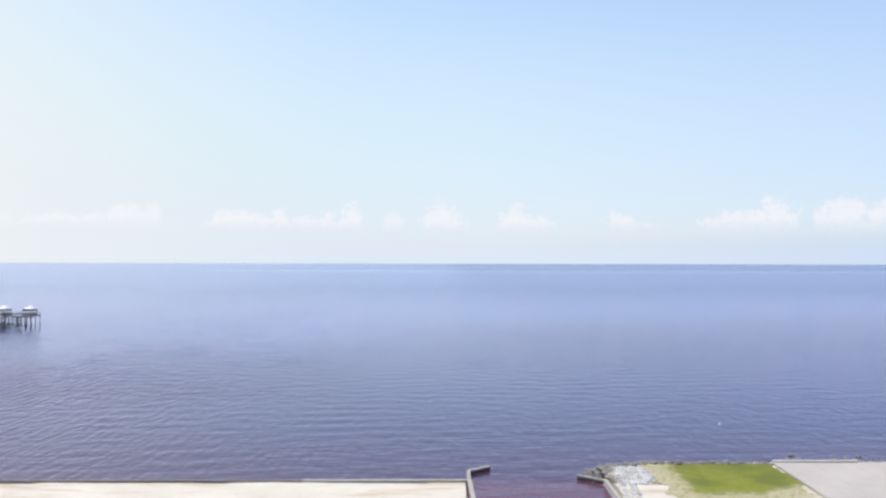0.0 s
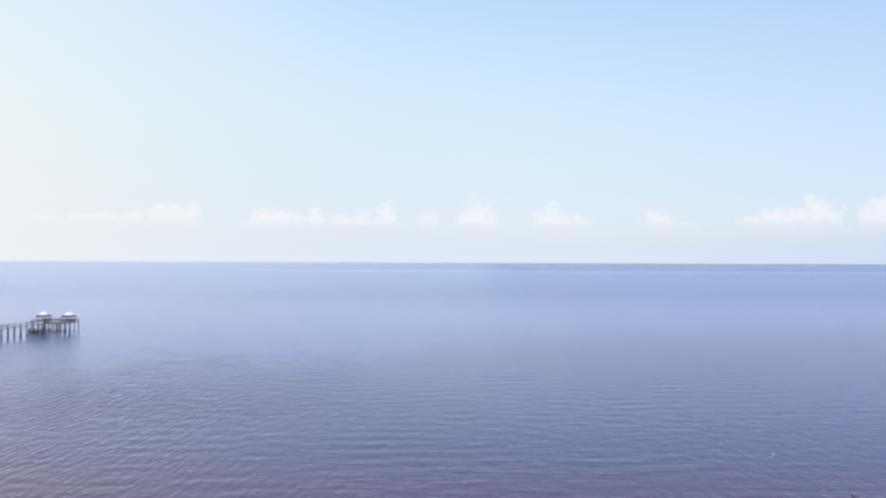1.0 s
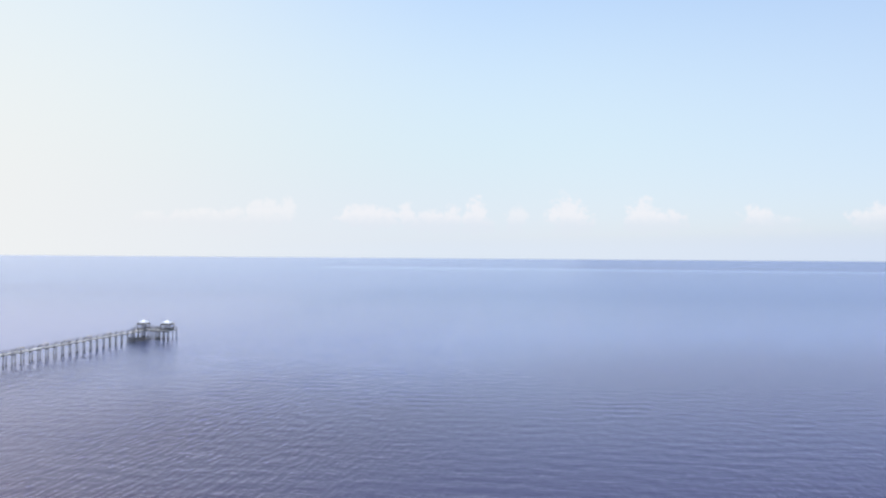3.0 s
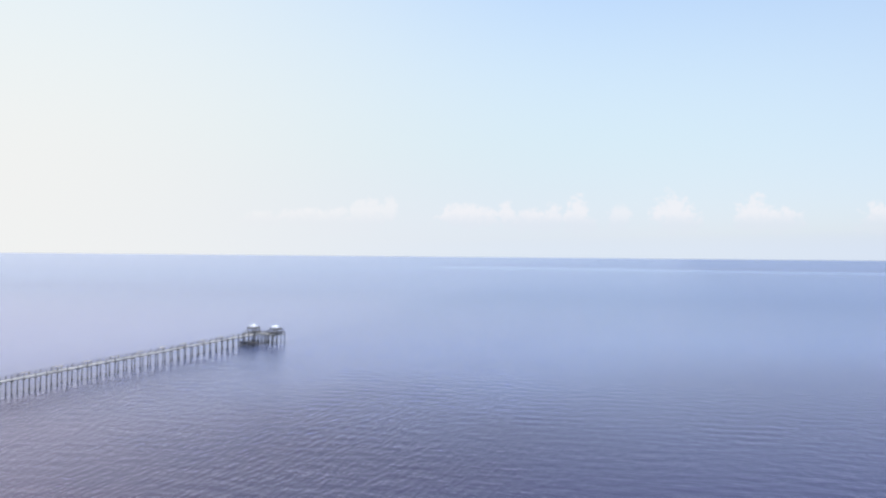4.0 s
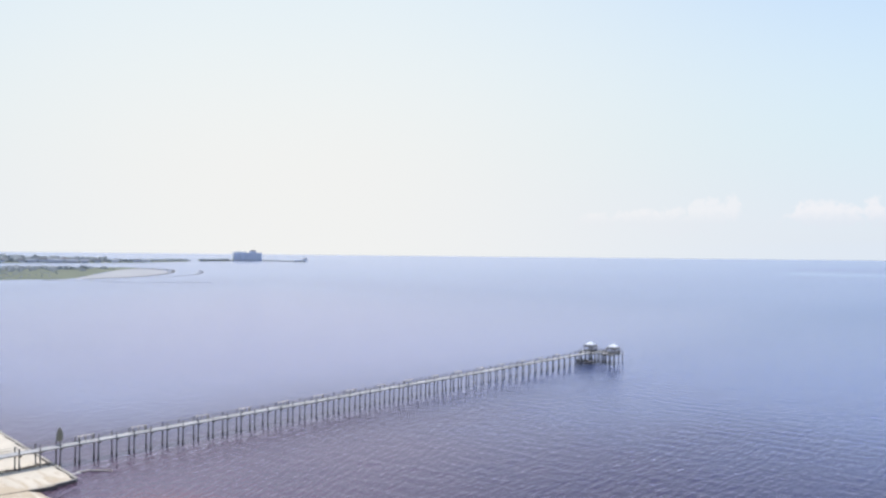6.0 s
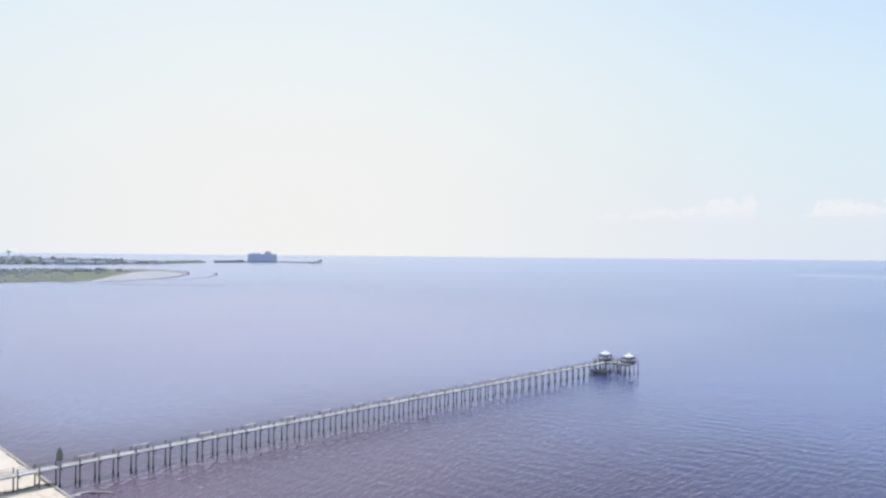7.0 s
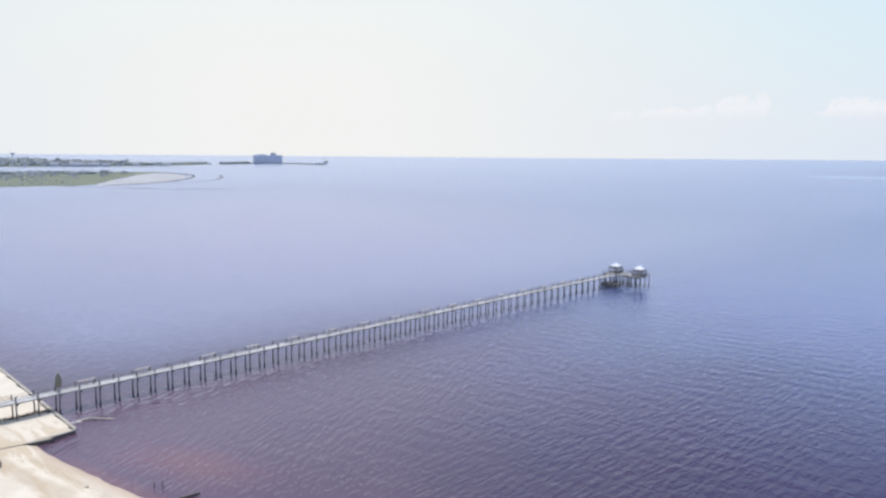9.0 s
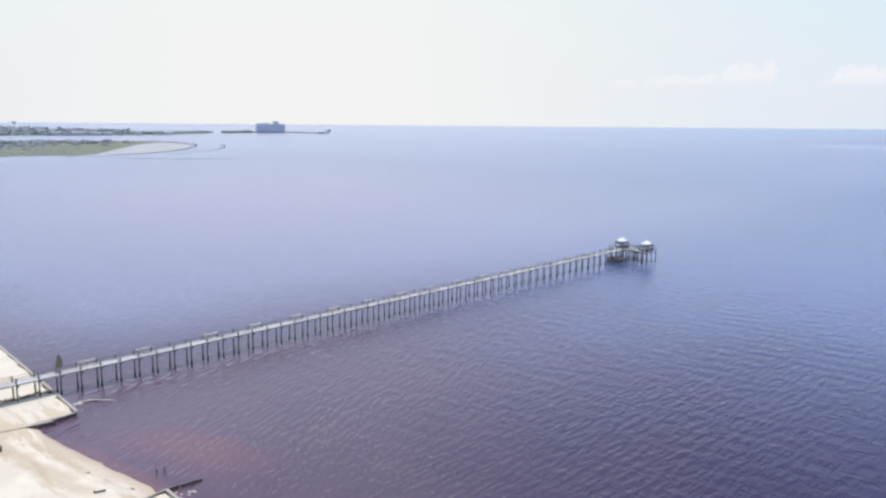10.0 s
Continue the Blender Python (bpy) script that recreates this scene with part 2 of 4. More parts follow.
PILE = pile_material()


def sand_material():
    m = bpy.data.materials.new("beach_sand")
    m.use_nodes = True
    n = Nodes(m.node_tree)
    pos = n.add("NewGeometry").outputs["Position"]
    s = n.add("SeparateXYZ", Vector=pos)
    big, small = n.noise(pos, 0.15, 5.0, 0.6), n.noise(pos, 2.4, 4.0, 0.7)
    col = n.mix(n.math("ADD", n.math("MULTIPLY", n.span(big, 0.3, 0.7), 0.6), n.math("MULTIPLY", small, 0.4)), (0.51, 0.45, 0.365), (0.645, 0.585, 0.49))
    # raked tan streaks and damp hollows that run along the beach
    mp = n.add("Mapping", Vector=pos, Rotation=(0, 0, radians(-6)), Scale=(0.05, 0.24, 1.0))
    streak = n.span(n.noise(mp.outputs[0], 1.0, 6.0, 0.66), 0.52, 0.62)
    col = n.mix(n.math("MULTIPLY", streak, 0.7), col, (0.43, 0.335, 0.225))
    # a broad tan trail along the little beach
    shoreline = n.math("MULTIPLY_ADD", n.span(s.outputs[0], 14.0, 50.0), 3.9, -8.9)
    inland = n.math("ADD", n.math("SUBTRACT", shoreline, s.outputs[1]), n.math("MULTIPLY", n.math("SUBTRACT", n.noise(pos, 0.22, 4.0, 0.6), 0.5), 5.0))
    trail = n.math("MULTIPLY", n.span(n.math("ABSOLUTE", n.math("SUBTRACT", inland, 7.0)), 2.4, 0.7), n.math("MULTIPLY", n.span(s.outputs[0], 13.0, 17.0), n.span(s.outputs[0], 47.0, 40.0)))
    col = n.mix(n.math("MULTIPLY", trail, 0.6), col, (0.40, 0.32, 0.23))
    spots = n.span(n.noise(pos, 0.9, 5.0, 0.7), 0.60, 0.74)
    col = n.mix(n.math("MULTIPLY", spots, 0.45), col, (0.34, 0.29, 0.23))
    damp = n.span(n.math("ADD", s.outputs[2], n.math("MULTIPLY", small, 0.14)), 0.42, 0.08)
    col = n.mix(n.math("MULTIPLY", damp, 0.85), col, (0.37, 0.275, 0.20))
    p = n.add("BsdfPrincipled", Base_Color=col, Roughness=n.math("MULTIPLY_ADD", damp, -0.35, 0.95))
    n.set(p, "Normal", n.add("Bump", Height=n.math("ADD", small, n.math("MULTIPLY", big, 2.0)), Strength=0.6, Distance=0.08).outputs[0])
    n.add("OutputMaterial", Surface=p.outputs[0])
    return m


SAND = sand_material()
FLAT = material("wet_mud_sand", (0.28, 0.28, 0.295), (0.37, 0.37, 0.385), 0.02, 0.8, 0.2, 9.0)
CONCRETE = material("weathered_concrete", (0.42, 0.39, 0.35), (0.58, 0.55, 0.50), 0.7, 0.9, 0.4, 8.0)
CAP = material("pale_cap", (0.30, 0.275, 0.235), (0.41, 0.375, 0.325), 0.9, 0.9, 0.3, 8.0)
DARKCAP = material("weathered_cap", (0.10, 0.085, 0.08), (0.20, 0.175, 0.16), 0.35, 0.9, 0.3, 8.0, blotch=(0.28, 0.25, 0.22))
TIMBER = material("grey_timber", (0.24, 0.21, 0.18), (0.38, 0.34, 0.30), 1.2, 0.9, 0.4, 9.0, per_object=0.25)
DARKWOOD = material("dark_wet_timber", (0.05, 0.045, 0.04), (0.11, 0.10, 0.09), 1.0, 0.8, 0.4, 8.0, per_object=0.3)
PILEWOOD = material("treated_pile", (0.065, 0.06, 0.065), (0.12, 0.11, 0.115), 0.8, 0.85, 0.4, 8.0, per_object=0.3)
RAILWOOD = material("dull_rail_timber", (0.10, 0.09, 0.085), (0.17, 0.155, 0.145), 1.2, 0.9, 0.4, 9.0, per_object=0.25)
DECKWOOD = material("sun_bleached_deck", (0.36, 0.355, 0.355), (0.47, 0.465, 0.46), 0.6, 0.9, 0.3, 10.0, per_object=0.34)
BENCHWOOD = material("bench_boards", (0.40, 0.355, 0.30), (0.53, 0.48, 0.41), 1.0, 0.9, 0.3, 8.0, per_object=0.2)
ROOFWHITE = material("white_metal_roof", (0.74, 0.76, 0.80), (0.84, 0.85, 0.87), 0.5, 0.45, 0.1, 8.0)
ROOFPALE = material("pale_shingle", (0.26, 0.27, 0.30), (0.36, 0.37, 0.40), 0.3, 0.9, 0.2, 8.0)
ROOFGREY = material("grey_shingle", (0.085, 0.075, 0.075), (0.14, 0.125, 0.12), 0.8, 0.9, 0.5, 9.0)
GRASS = material("mown_grass", (0.125, 0.145, 0.010), (0.20, 0.21, 0.016), 0.12, 0.95, 0.5, 14.0, blotch=(0.25, 0.225, 0.05))


def lawn_material():
    """Mown grass that thins through dry tufts into sand along two worn edges."""
    m = bpy.data.materials.new("worn_lawn")
    m.use_nodes = True
    n = Nodes(m.node_tree)
    pos = n.add("NewGeometry").outputs["Position"]
    s = n.add("SeparateXYZ", Vector=pos)
    big, mid, small = n.noise(pos, 0.22, 4.0, 0.6), n.noise(pos, 0.8, 5.0, 0.65), n.noise(pos, 5.0, 3.0, 0.7)
    side = n.math("SUBTRACT", s.outputs[0], 191.0)
    foot = n.math("ADD", n.math("MULTIPLY_ADD", n.math("MAXIMUM", n.math("SUBTRACT", s.outputs[0], 199.0), 0.0), -0.6, s.outputs[1]), 10.6)
    d = n.math("ADD", n.math("MINIMUM", side, foot), n.math("MULTIPLY", n.math("SUBTRACT", mid, 0.5), 5.0))
    sand = n.mix(n.math("MULTIPLY_ADD", big, 0.6, n.math("MULTIPLY", small, 0.4)), (0.42, 0.365, 0.28), (0.54, 0.48, 0.385))
    dry = n.mix(small, (0.27, 0.24, 0.10), (0.44, 0.39, 0.24))
    green = n.mix(n.span(big, 0.35, 0.65), (0.115, 0.130, 0.012), (0.205, 0.215, 0.014))
    green = n.mix(n.math("MULTIPLY", n.span(mid, 0.5, 0.7), 0.5), green, (0.23, 0.21, 0.045))
    green = n.mix(n.math("MULTIPLY", small, 0.5), green, (0.10, 0.115, 0.012))
    col = n.mix(n.math("MULTIPLY", n.span(d, -4.5, -0.8), n.span(small, 0.3, 0.6, 0.4, 1.0)), sand, dry)
    tufts = n.math("MULTIPLY", n.span(n.noise(pos, 1.7, 4.0, 0.65), 0.50, 0.60), n.span(d, -5.0, -0.5, 0.0, 0.75))
    col = n.mix(tufts, col, (0.19, 0.18, 0.045))
    col = n.mix(n.span(d, 0.3, 2.4), col, green)
    p = n.add("BsdfPrincipled", Base_Color=col, Roughness=0.95)
    n.set(p, "Normal", n.add("Bump", Height=n.math("ADD", small, mid), Strength=0.6, Distance=0.08).outputs[0])
    n.add("OutputMaterial", Surface=p.outputs[0])
    return m


LAWN = lawn_material()
MARSH = material("marsh_grass", (0.115, 0.132, 0.092), (0.165, 0.182, 0.128), 0.02, 0.95, 0.6, 9.0)
ROCK = material("dark_riprap", (0.10, 0.095, 0.09), (0.26, 0.25, 0.23), 0.5, 0.9, 0.6, 6.0)
BROWNROCK = material("brown_stone", (0.20, 0.17, 0.12), (0.38, 0.34, 0.26), 0.5, 0.9, 0.6, 6.0)
PALEROCK = material("pale_riprap", (0.34, 0.32, 0.305), (0.66, 0.64, 0.61), 0.5, 0.9, 0.6, 6.0)
PAVING = material("pale_slab", (0.38, 0.335, 0.295), (0.45, 0.40, 0.355), 0.25, 0.9, 0.3, 12.0)
# foliage paled and blued: distance haze is put into its colour
HAZY_LEAF = material("hazy_foliage", (0.215, 0.24, 0.255), (0.275, 0.295, 0.31), 0.03, 0.95, 0.5, 8.0)
# hotel walls and window panes made paler, in place of distance haze
STUCCO = material("hotel_stucco", (0.76, 0.75, 0.78), (0.84, 0.83, 0.86), 0.05, 0.9)
GLASSDARK = material("dark_window", (0.24, 0.25, 0.30), (0.32, 0.33, 0.38), 0.2, 0.3)
PAINT = material("white_paint", (0.72, 0.72, 0.70), (0.82, 0.82, 0.80), 0.5, 0.7)
# brown of the driftwood and of the lumps that paint the pier's shadow
DARKBROWN = material("dark_brown", (0.07, 0.055, 0.045), (0.15, 0.12, 0.10), 2.0, 0.9, 0.4, 6.0)
CANVAS = material("olive_canvas", (0.19, 0.175, 0.13), (0.27, 0.25, 0.19), 1.5, 0.95, 0.4, 7.0)


# ---- builders ----
def mesh_of(bm, name, mat):
    me = bpy.data.meshes.new(name)
    bm.normal_update()
    bm.to_mesh(me)
    bm.free()
    me.materials.append(mat)
    return me


def part(name, bm, mat, parent=None, label=""):
    ob = new(name, mesh_of(bm, name, mat))
    ob.parent = parent
    return tagged(ob, label)


def thing(name, at, label, category, group="", turn=0.0):
    ob = new(name)
    ob.matrix_world = pose(*at, 0, 0, turn)
    return tagged(ob, label, category, group)


def placed(name, me, parent, at, turn=0.0, tilt=0.0, size=(1, 1, 1)):
    ob = new(name, me)
    ob.parent = parent
    ob.matrix_basis = Matrix.LocRotScale(at, Euler((tilt, 0, turn)), size)
    return ob


def box(bm, lo, hi, bevel=0.0):
    lo, hi = Vector(lo), Vector(hi)
    r = bmesh.ops.create_cube(bm, size=1.0, matrix=Matrix.LocRotScale((lo + hi) / 2, None, hi - lo))
    if bevel:
        edges = {e for v in r["verts"] for e in v.link_edges}
        bmesh.ops.bevel(bm, geom=list(edges), offset=bevel, segments=1, affect="EDGES")
    return bm


def beam(bm, a, b, wide, tall, bevel=0.03):
    """A bar from a to b with its upper face at their height."""
    a, b = Vector(a), Vector(b)
    d = b - a
    m = Matrix.Translation(a) @ d.to_track_quat("X", "Z").to_matrix().to_4x4()
    r = bmesh.ops.create_cube(bm, size=1.0, matrix=m @ Matrix.LocRotScale((d.length / 2, 0, -tall / 2), None, (d.length, wide, tall)))
    if bevel:
        bmesh.ops.bevel(bm, geom=list({e for v in r["verts"] for e in v.link_edges}), offset=bevel, segments=1, affect="EDGES")
    return bm


def post(bm, x, y, z0, z1, r0, r1, sides=8):
    m = Matrix.Translation((x, y, (z0 + z1) / 2))
    bmesh.ops.create_cone(bm, cap_ends=True, segments=sides, radius1=r0, radius2=r1, depth=z1 - z0, matrix=m)
    return bm


def lump(bm, at, size, rng, detail=1):
    """An uneven stone or clump."""
    r = bmesh.ops.create_icosphere(bm, subdivisions=detail, radius=1.0)
    turn = Euler((rng.uniform(0, 6), rng.uniform(0, 6), rng.uniform(0, 6))).to_matrix()
    for v in r["verts"]:
        k = rng.uniform(0.72, 1.12)
        c = turn @ v.co * k
        v.co = Vector(at) + Vector((c.x * size[0], c.y * size[1], c.z * size[2]))
    return bm


# ---- water and ground ----
def water_sheet():
    """One sheet to the horizon, finely cut and gently waved where the camera passes."""
    fx, fy = np.arange(-130.0, 420.0, 0.85), np.arange(-14.0, 330.0, 0.85)
    xs = np.concatenate(([-6500, -4000, -2400, -1400, -800, -450, -260, -170], fx, [440, 520, 800, 1500, 3000, 6500]))
    ys = np.concatenate(([-6500, -3000, -1200, -400, -120, -40], fy, [370, 440, 560, 760, 1100, 1700, 2800, 4500, 6500]))
    gx, gy = np.meshgrid(xs, ys)
    rng = np.random.RandomState(4)
    gz = np.zeros_like(gx)
    for _ in range(26):
        length = rng.uniform(3.0, 6.0)
        turn = rng.normal(math.radians(-88), 0.30)
        k = math.tau / length
        slope = 0.007
        gz += slope / k * np.cos(k * (gx * math.cos(turn) + gy * math.sin(turn)) + rng.uniform(0, math.tau))
    edge = np.minimum(np.minimum(gx + 130, 419 - gx) / 220, (328 - gy) / 170).clip(0, 1) * ((gy + 14) / 2).clip(0, 1)
    gz *= edge * np.interp(gx, [-6, 8, 85, 145], [0.5, 1.0, 1.0, 0.6])
    nx, ny = len(xs), len(ys)
    i = (np.arange(ny - 1)[:, None] * nx + np.arange(nx - 1)).ravel()
    me = bpy.data.meshes.new("water")
    me.from_pydata(np.stack([gx, gy, gz], -1).reshape(-1, 3).tolist(), [], np.stack([i, i + 1, i + nx + 1, i + nx], -1).tolist())
    me.polygons.foreach_set("use_smooth", [True] * len(me.polygons))
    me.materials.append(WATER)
    return tagged(new("water", me), "calm blue-grey sea with small wind ripples", "sea", kind="structure")


water_sheet()

FILL = 0.55


def smooth(a, b, v):
    t = min(1.0, max(0.0, (v - a) / (b - a)))
    return t * t * (3 - 2 * t)


def long_wall(x):
    """The line of the long seawall, with a slight bend."""
    return -4.5 - 2.2 * (x - 49.0) / 59.0 if x < 108 else -6.7 + 1.4 * (x - 108) / 60.3


def ground_height(x, y):
    rough = 0.10 * noise.noise((x * 0.12, y * 0.12, 0)) + 0.04 * noise.noise((x * 0.5, y * 0.5, 3))
    if x < 12.3:
        return FILL + rough if y < -1.35 - 0.062 * x else -1.6
    if x < 49.0:
        edge = -8.9 + 3.9 * smooth(14, 50, x)       # the waterline of the little beach
        d = edge - y
        return max(-1.6, min(0.57 + 0.18 * smooth(14, 22, x), 0.10 * d * (3.4 - 2.4 * smooth(13, 21, x)) if d > 0 else 0.10 * d) + (rough if d > 2 else rough * 0.25))
    if x < 168.6:
        return FILL + rough if y < long_wall(x) - 0.1 else -1.6
    if x < 184.0:
        return -1.6
    brink = 2.7 - 0.35 * max(0.0, 190.0 - x)
    if y < brink:
        return FILL + rough * 0.6
    return max(-1.6, FILL - (y - brink) * 0.42)


xs = [-5800, -2500, -900, -300, -120] + [-60 + 0.75 * k for k in range(401)] + [260, 320, 600, 1500, 5800]
ys = [-5800, -2500, -900, -300, -120, -60] + [-40 + 0.5 * k for k in range(97)] + [12, 60, 400, 2000, 6000]
bm = bmesh.new()
grid = [[bm.verts.new((x, y, ground_height(x, y))) for x in xs] for y in ys]
for j in range(len(ys) - 1):
    for i in range(len(xs) - 1):
        bm.faces.new((grid[j][i], grid[j][i + 1], grid[j + 1][i + 1], grid[j + 1][i]))
ground = tagged(part("ground", bm, SAND), "pale cream beach sand and filled land behind the seawalls", "sand", kind="structure")

# ---- far shore across the bay ----
def flat_land(name, outline, z, edge, mat, label, category):
    """Low land with a sloping rim."""
    pts = [Vector((*p, 0)) for p in outline]
    mid = sum(pts, Vector()) / len(pts)
    fine = []
    for a, b in zip(pts, pts[1:] + pts[:1]):
        n = max(1, int((b - a).length / 25))
        fine += [a.lerp(b, k / n) for k in range(n)]
    bm = bmesh.new()
    out, top = [], []
    for p in fine:
        w = 7 * noise.noise(p * 0.02)
        d = (p - mid).normalized()
        out.append(bm.verts.new(p + d * w + Vector((0, 0, -0.5))))
        top.append(bm.verts.new(p + d * (w - edge) + Vector((0, 0, z))))
    n = len(out)
    for k in range(n):
        bm.faces.new((out[k], out[(k + 1) % n], top[(k + 1) % n], top[k]))
    f = bm.faces.new(top)
    bmesh.ops.triangulate(bm, faces=[f])
    bmesh.ops.recalc_face_normals(bm, faces=bm.faces)
    return tagged(part(name, bm, mat), label, category, kind="structure")


def clumps(name, runs, mat, label, category, seed, detail=1):
    """Many uneven clumps strewn along runs: start, end, how many, spread, size, lift."""
    rng = random.Random(seed)
    bm = bmesh.new()
    for a, b, count, spread, size, lift in runs:
        for _ in range(count):
            p = Vector(a).lerp(Vector(b), rng.random())
            s = size * rng.uniform(0.5, 1.25)
            at = (p.x + rng.uniform(-1, 1) * spread, p.y + rng.uniform(-1, 1) * spread, lift + s * 0.35)
            lump(bm, at, (s * rng.uniform(0.9, 1.5), s * rng.uniform(0.9, 1.5), s), rng, detail)
    return tagged(part(name, bm, mat), label, category, kind="stuff")


flat_land("sand_flat", [(-848, 352), (-851, 402), (-882, 458), (-952, 526), (-1032, 584), (-1122, 628), (-1200, 640), (-1262, 640), (-1180, 562), (-1041, 471), (-935, 403)],
          0.4, 6, FLAT, "wet pale sand flat at the tip of the spit", "sand flat")
flat_land("marsh", [(-879, -150), (-876, 250), (-868, 305), (-852, 332), (-884, 372), (-1030, 465), (-1150, 543), (-1295, 660), (-1330, 620), (-1400, 480), (-1430, 250), (-1430, -150)],
          1.4, 8, MARSH, "low green salt marsh on a sandy spit", "marsh")
clumps("marsh_shrubs", [((-1390, -100), (-1270, 540), 620, 55, 4.5, 0.6), ((-1240, -100), (-1170, 440), 420, 60, 3.0, 0.6), ((-1100, -100), (-1050, 400), 200, 50, 2.0, 0.6), ((-960, -100), (-930, 330), 200, 45, 1.6, 0.8)],
       HAZY_LEAF, "olive-green shrubs scattered over the marsh", "shrubs", 5)


def breakwater(at, size, seed, label):
    runs = [(a, b, max(8, int((Vector(b) - Vector(a)).length / 0.8)), 0.8, size, -0.2 * size) for a, b in zip(at, at[1:])]
    return clumps("breakwater", runs, ROCK, label, "breakwater", seed, 1)


breakwater([(-844, 363), (-857, 421), (-891, 471), (-963, 539), (-1040, 595)], 0.85, 11, "low dark line of stones along the sand flat")
breakwater([(-1040, 595), (-1100, 628), (-1168, 648), (-1255, 656), (-1290, 640)], 1.15, 12, "dark stone hook at the tip of the spit")
breakwater([(-830, 450), (-867, 505), (-922, 567)], 0.45, 15, "faint line of stones awash in shallow water")
breakwater([(-922, 567), (-997, 623), (-1060, 658), (-1095, 672)], 0.75, 13, "curved line of stones in shallow water")
breakwater([(-832, 310), (-784, 338), (-720, 379), (-671, 443)], 0.50, 14, "thin line of stones awash off the spit")

flat_land("far_shore", [(-1868, -300), (-1862, 545), (-1858, 671), (-1806, 790), (-1803, 934), (-1860, 1040), (-1940, 1146), (-2050, 1160), (-2500, 900), (-2700, 300), (-2700, -300)],
          2.0, 10, MARSH, "low wooded shore across the bay", "shore")
flat_land("far_spit", [(-1930, 1172), (-1940, 1240), (-1958, 1300), (-1922, 1392), (-1800, 1400), (-1737, 1402), (-1735, 1416), (-1800, 1418), (-1930, 1420), (-2020, 1310), (-1990, 1190)],
          2.2, 5, MARSH, "narrow low spit that carries the hotel", "shore")
clumps("far_woods", [((-1900, -250), (-1895, 650), 420, 22, 6.5, 1), ((-1890, 640), (-1850, 930), 190, 18, 6, 1), ((-1880, 960), (-1965, 1140), 120, 14, 5, 1),
                     ((-2200, -250), (-2150, 900), 480, 90, 8, 1.5), ((-1945, 1180), (-1975, 1290), 70, 8, 4.5, 1), ((-2560, -250), (-2450, 850), 340, 60, 10, 2)],
       HAZY_LEAF, "hazy belt of trees along the far shore", "trees", 6)


def far_house(at, turn, wide, deep, tall, roof):
    h = thing("shore_house", (*at, 1.8), "white house with a pale roof among far trees" if roof is ROOFPALE else "small white house among far trees", "house", "houses on the far shore", turn)
    part("wall", box(bmesh.new(), (-wide / 2, -deep / 2, 0), (wide / 2, deep / 2, tall)), PAINT, h)
    bm = bmesh.new()
    e = 0.6
    v = [bm.verts.new(p) for p in ((-wide / 2 - e, -deep / 2 - e, tall), (wide / 2 + e, -deep / 2 - e, tall), (wide / 2 + e, deep / 2 + e, tall), (-wide / 2 - e, deep / 2 + e, tall),
                                  (-wide / 2, 0, tall + deep * 0.3), (wide / 2, 0, tall + deep * 0.3))]
    for q in ((0, 1, 5, 4), (2, 3, 4, 5), (1, 2, 5), (3, 0, 4), (0, 3, 2, 1)):
        bm.faces.new([v[k] for k in q])
    part("roof", bm, roof, h)
    for k in (-1, 0, 1):
        part("window", box(bmesh.new(), (k * wide * 0.3 - 0.8, -deep / 2 - 0.05, tall * 0.35), (k * wide * 0.3 + 0.8, -deep / 2 + 0.1, tall * 0.75)), GLASSDARK, h)


for at, wide, deep, tall in (((-1848, 690), 16, 10, 6), ((-1846, 640), 11, 9, 5), ((-1845, 742), 22, 12, 7), ((-1815, 810), 13, 9, 5), ((-1798, 905), 15, 9, 5), ((-1852, 600), 9, 8, 6)):
    far_house(at, 68, wide, deep, tall, ROOFGREY)
for at, wide, deep, tall in (((-1838, 716), 34, 16, 5), ((-1826, 752), 26, 14, 4), ((-1852, 668), 20, 12, 5), ((-1812, 776), 18, 12, 4), ((-1800, 850), 16, 10, 4), ((-1796, 930), 22, 12, 4), ((-1860, 520), 24, 14, 5)):
    far_house(at, 68, wide, deep, tall, ROOFPALE)

tower = thing("water_tower", (-1900, 590, 1.5), "pale round water tower above far trees", "tower")
bm = post(bmesh.new(), 0, 0, 0, 27, 1.6, 1.1, 10)
part("stem", bm, PAINT, tower)
bm = bmesh.new()
bmesh.ops.create_uvsphere(bm, u_segments=14, v_segments=8, radius=5.5, matrix=Matrix.LocRotScale((0, 0, 30), None, (1, 1, 0.75)))
part("tank", bm, PAINT, tower)

# ---- hotel on the far spit ----
hotel = thing("hotel", (-1948, 1346, 1.8), "large flat-roofed grey-lilac hotel block on a spit", "hotel", "", 67.5)
part("wall", box(bmesh.new(), (-44, -12, 0), (44, 12, 25), 0.2), STUCCO, hotel)
part("wall", box(bmesh.new(), (-38, -10, 25), (-6, 10, 28), 0.2), STUCCO, hotel, "raised parapet block")
stair_block = part("wall", box(bmesh.new(), (8, -10, 25), (26, 10, 30), 0.2), STUCCO, hotel, "raised stair block")
bm = bmesh.new()
v = [bm.verts.new(p) for p in ((8, -10.5, 30), (26, -10.5, 30), (26, 10.5, 30), (8, 10.5, 30), (13, 0, 33), (21, 0, 33))]
for q in ((0, 1, 5, 4), (1, 2, 5), (2, 3, 4, 5), (3, 0, 4)):
    bm.faces.new([v[k] for k in q])
part("roof", bm, ROOFGREY, stair_block)
pane = mesh_of(box(bmesh.new(), (-1.0, -12.12, 0), (1.0, -11.9, 1.4)), "window", GLASSDARK)
for storey in range(7):
    for k in range(16):
        placed("window", pane, hotel, (-40.5 + k * 5.4, 0, 1.6 + storey * 3.3))
